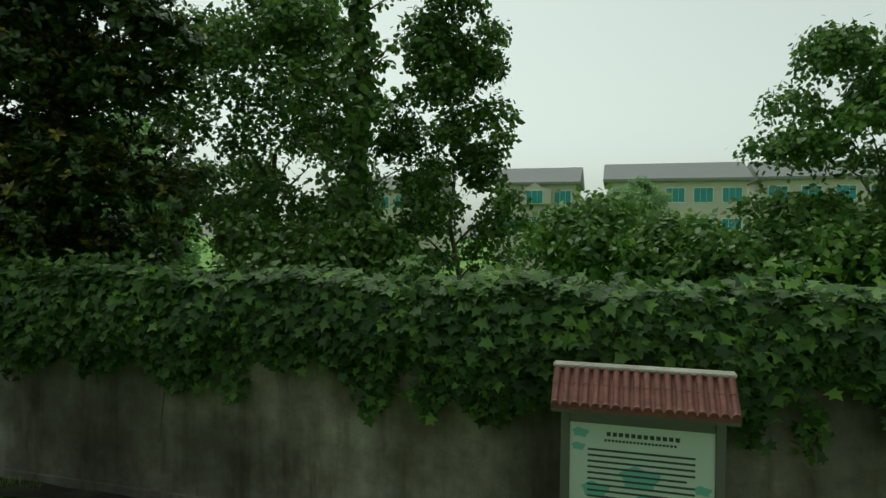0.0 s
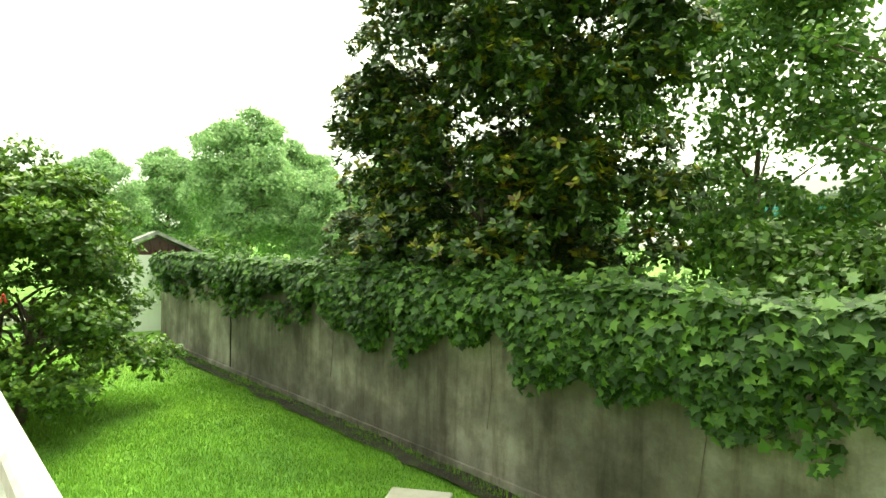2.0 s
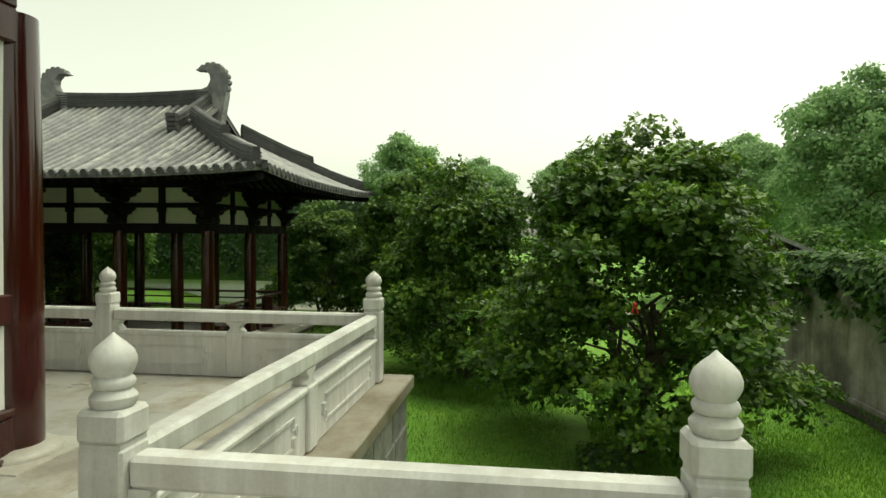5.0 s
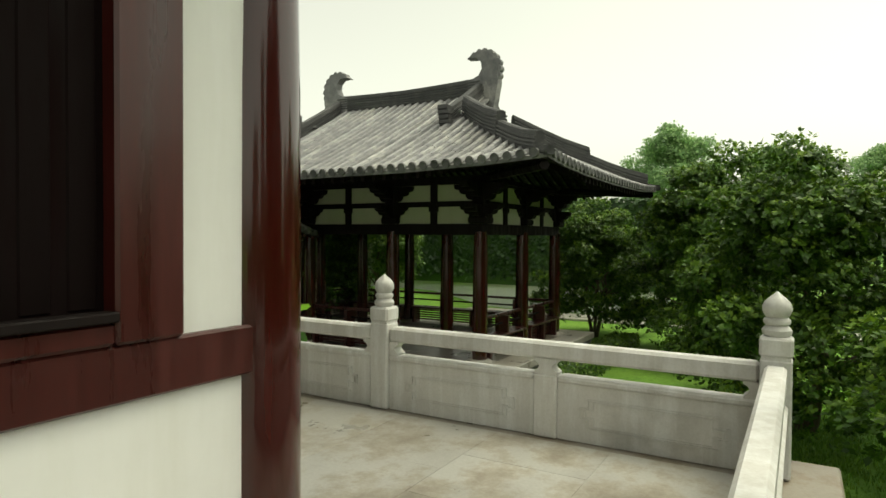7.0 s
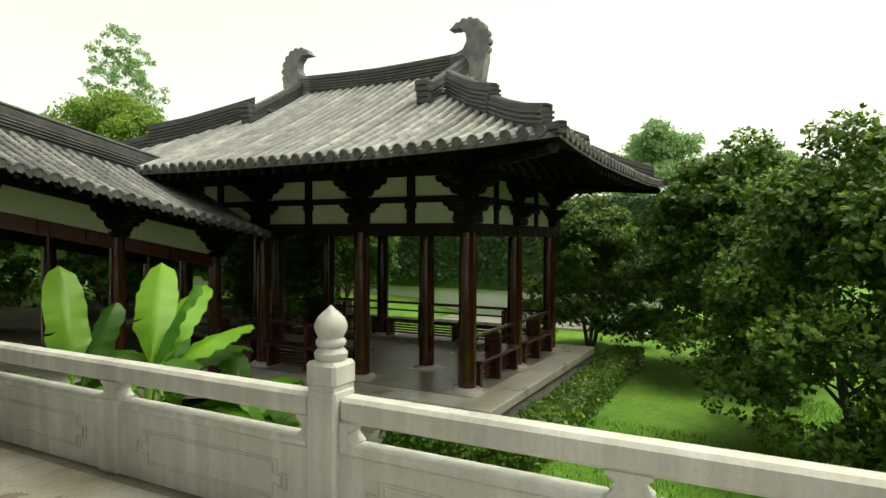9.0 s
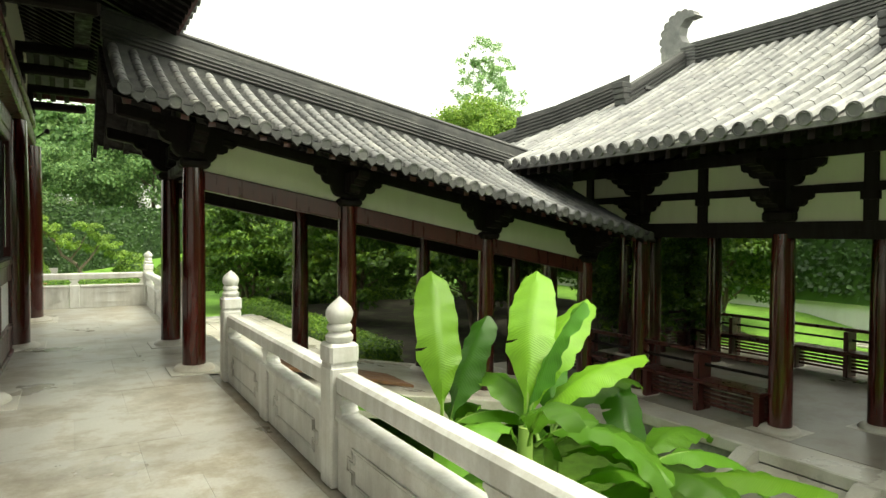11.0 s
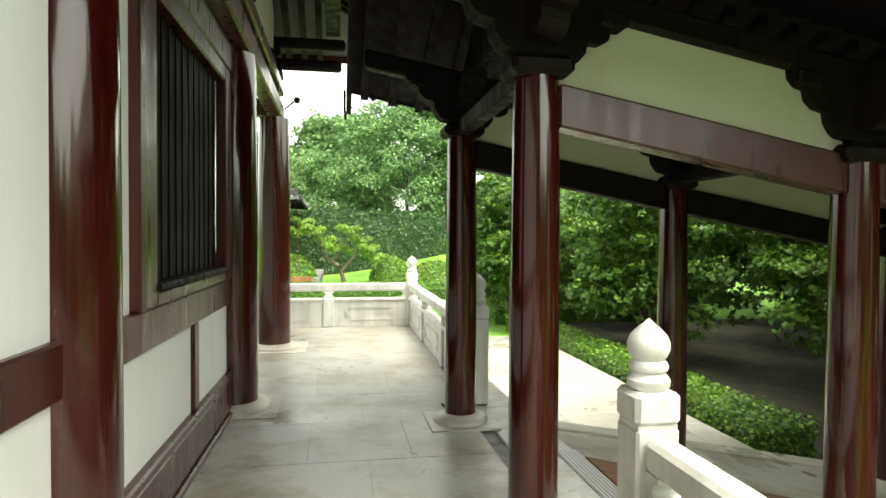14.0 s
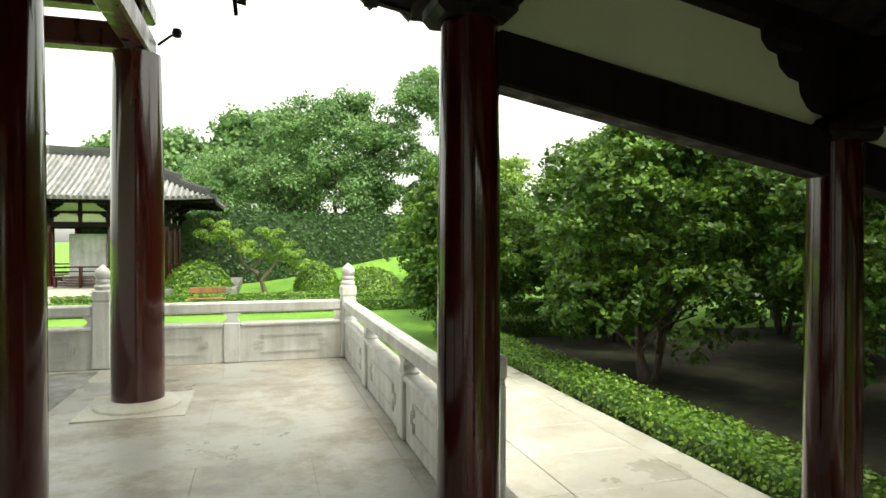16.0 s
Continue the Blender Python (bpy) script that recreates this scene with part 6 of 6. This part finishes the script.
_c, _f = noise_ramp(RED_TILE, coords(RED_TILE), 9, [(0.3, (0.11, 0.045, 0.035)), (0.7, (0.26, 0.1, 0.075))], 8, 0.7)
finish(RED_TILE, _c, _f, 0.4, 0.006)


def notice_board():
    t = thing("notice_board", "framed notice board under a small red tiled roof", "notice board", (2.04, 5.95, -2.17))
    w = 0.72
    for s in (-1, 1):
        part("post", boxes((s * w - 0.045, s * w + 0.045, -0.05, 0.05, -0.2, 2.12), bevel=0.008), GREY_FRAME, t)
    fr = part("top_rail", boxes((-w + 0.046, w - 0.046, -0.04, 0.04, 1.96, 2.06), bevel=0.006), GREY_FRAME, t)
    part("bottom_rail", boxes((-w + 0.046, w - 0.046, -0.04, 0.04, 0.5, 0.6), bevel=0.006), GREY_FRAME, t)
    sh = part("sheet", boxes((-w + 0.046, w - 0.046, -0.03, 0.01, 0.6, 1.96)), PANEL_WHITE, fr)
    rng = random.Random(3)
    bm = bmesh.new()
    for k in range(12):
        x = -0.32 + k * 0.058
        box(bm, x, x + 0.04, -0.0325, -0.03, 1.845, 1.885)
    for k in range(20):
        x = -0.34 + k * 0.034
        box(bm, x, x + 0.024, -0.0325, -0.03, 1.79, 1.812)
    for r in range(16):
        z = 1.69 - r * 0.058
        box(bm, -0.5, 0.5 - (rng.random() * 0.3 if r in (4, 9) else 0), -0.0325, -0.03, z, z + 0.02)
    part("writing", bm, PANEL_INK, sh, "rows of dark small writing")
    bm = bmesh.new()
    for cx, cz, r in ((-0.57, 1.86, 0.06), (-0.59, 1.72, 0.05), (0.0, 1.45, 0.14), (-0.42, 1.3, 0.1), (0.57, 1.4, 0.06), (0.1, 1.2, 0.13), (0.5, 1.18, 0.1), (-0.25, 1.0, 0.1), (0.35, 0.9, 0.12)):
        vs = [bm.verts.new((cx + r * (1.3 + 0.3 * math.sin(i * 2.3)) * math.cos(2 * math.pi * i / 14), -0.0312, cz + r * (0.8 + 0.2 * math.sin(i * 1.7)) * math.sin(2 * math.pi * i / 14))) for i in range(14)]
        bm.faces.new(vs)
    part("teal_wash", bm, PANEL_TEAL, sh, "pale teal ink-wash shapes")
    rf = part("roof_board", boxes((-0.84, 0.84, -0.3, 0.3, 2.12, 2.16)), GREY_FRAME, t)
    for s in (1, -1):
        row = mesh_from(barrel_row([(0, s * -0.02, 2.5), (0, s * -0.17, 2.36), (0, s * -0.34, 2.2)], 0.033, 5), "tile_rib", RED_TILE, True)
        for k in range(18):
            share("tile_rib", row, rf, pose(-0.8 + k * 0.094, 0, 0))
        bm = bmesh.new()
        prism(bm, [(0, 2.5), (s * -0.34, 2.2), (s * -0.34, 2.16), (0, 2.44)], lambda a, b, d: (d, a, b), -0.84, 0.84)
        part("roof_slope", bm, RED_TILE, rf)
    part("ridge_tile", boxes((-0.85, 0.85, -0.05, 0.05, 2.49, 2.55), bevel=0.02), PALE_PAVING, rf, "pale mortared ridge")


notice_board()


# ---- flat stone cover by the wall ----
cover = part("stone_cover", boxes((-0.45, 0.45, -0.42, 0.42, 0, 0.09), bevel=0.015), PALE_PAVING)
cover.matrix_basis = pose(-7.48, 5.3, -2.05, 0, 0, 38)
tagged(cover, "pale square stone inspection cover on the lawn", "stone slab")

RED_CLOTH = material("red_cloth", (0.55, 0.02, 0.02), 0.6)
ribbon = thing("red_ribbon", "small red cloth ribbon tied in the evergreen tree", "ribbon", (-13.05, 1.15, 0.55))
ribbon.scale = (0.6, 0.6, 0.6)
part("knot", lathe(bmesh.new(), [(0.01, 0.1), (0.045, 0.13), (0.05, 0.16), (0.01, 0.2)], 10), RED_CLOTH, ribbon, smooth=True)
for sx in (-1, 1):
    part("tail", prism(bmesh.new(), [(0, 0.12), (sx * 0.05, -0.06), (sx * 0.09, -0.05), (sx * 0.03, 0.13)], lambda a, b, d: (d, a, b), -0.004, 0.004), RED_CLOTH, ribbon)

# ---- far pavilion on its platform, with a stele ----
far_pav = copy_thing(PAV, pose(-2.6, -43.2, -0.55, 0, 0, 90))
tagged(far_pav, "smaller grey-roofed pavilion on a stone platform across the lawn")
plat = part("platform", boxes((-9.0, 4.0, -48.5, -39.4, -1.2, -0.56), bevel=0.02), STONE)
tagged(plat, "low stone platform of the far pavilion", "platform", kind="structure")
garden_steps((-2.2, -39.4, -0.4), 0, 3.6, 6, 0.1, 0.32)
stele = thing("stele", "pale inscribed stone stele standing in the pavilion", "stele", (-2.6, -42.6, -0.55))
part("slab", boxes((-0.75, 0.75, -0.12, 0.12, 0.45, 2.3), bevel=0.03), MARBLE, stele)
part("pedestal", boxes((-0.95, 0.95, -0.35, 0.35, 0, 0.45), bevel=0.05), MARBLE, stele)


def park_bench(at, turn):
    t = thing("park_bench", "small brown wooden garden bench on the lawn", "bench", at, "", turn)
    part("seat", boxes((-0.6, 0.6, -0.2, 0.2, 0.4, 0.44), bevel=0.01), BENCH_WOOD, t)
    part("backrest", boxes((-0.6, 0.6, 0.18, 0.21, 0.6, 0.8), bevel=0.01), BENCH_WOOD, t)
    for x in (-0.5, 0.5):
        part("leg", boxes((x - 0.04, x + 0.04, -0.18, 0.2, -0.1, 0.4), bevel=0.005), BENCH_WOOD, t)


BENCH_WOOD = lacquer("weathered_orange_wood", (0.3, 0.14, 0.06), 0.6)
park_bench((-8.2, -34.4, -0.98), 180)


# ---- hut beyond the wall's end ----
def hut():
    t = thing("garden_hut", "small hut with grey tiled gable roof beyond the wall", "hut", (-28.2, 7.7, -2.03), turn=-12)
    part("wall", boxes((-1.6, 1.6, -1.5, 1.5, 0, 3.0)), WHITE_WALL, t)
    bm = bmesh.new()
    for s in (1, -1):
        prism(bm, [(0, 3.95), (s * 2.0, 3.0), (s * 2.0, 2.88), (0, 3.8)], lambda a, b, d: (d, a, b), -2.0, 2.0)
    part("roof", bm, TILE, t)
    bm = bmesh.new()
    prism(bm, [(-1.5, 3.0), (1.5, 3.0), (0, 3.72)], lambda a, b, d: (d, a, b), 1.55, 1.62)
    part("gable", bm, BROWN_PAINT, t)


hut()

# ---- houses far behind the wall ----
HOUSE_WALL, HOUSE_ROOF = plaster("house_wall", (0.6, 0.57, 0.5)), material("house_roof_tile", (0.22, 0.23, 0.23), 0.8)
WINDOW_TEAL = material("teal_window_glass", (0.03, 0.28, 0.3), 0.12)


def house(x, y, w, h, gable):
    t = thing("house", "distant pale house with grey pitched roof", "house", (x, y, -2.0), "distant houses")
    part("wall", boxes((-w / 2, w / 2, 0, 8, 0, h)), HOUSE_WALL, t)
    bm = bmesh.new()
    prism(bm, [(-0.6, h), (4, h + 1.9), (8.6, h), (8.6, h - 0.25), (-0.6, h - 0.25)], lambda a, b, d: (d, a, b), -w / 2 - 0.4, w / 2 + 0.4)
    part("roof", bm, HOUSE_ROOF, t)
    if gable:
        bm = bmesh.new()
        prism(bm, [(-1.6, h - 2.2), (1.6, h - 2.2), (1.6, h - 0.9), (0, h - 0.1), (-1.6, h - 0.9)], lambda a, b, d: (a, d, b), -0.9, -0.001)
        part("dormer", bm, HOUSE_WALL, t)
    n = int(w / 2.4)
    for k in range(n):
        cx = -w / 2 + (k + 0.5) * w / n
        for z0 in (h - 2.2, h - 5.0):
            win = part("window", boxes((cx - 0.85, cx + 0.85, -0.95 if gable and abs(cx) < 1.5 else -0.06, -0.001, z0, z0 + 1.4)), WHITE_WALL, t)
            for q in (-1, 0, 1):
                part("pane", boxes((cx + q * 0.54 - 0.25, cx + q * 0.54 + 0.25, -0.98 if gable and abs(cx) < 1.5 else -0.09, -0.062, z0 + 0.07, z0 + 1.33)), WINDOW_TEAL, win)


house(-6.0, 62, 8, 9.2, True)
house(7.0, 60, 12, 9.2, False)
house(-24, 66, 12, 9.0, False)
house(22, 64, 14, 9.6, False)
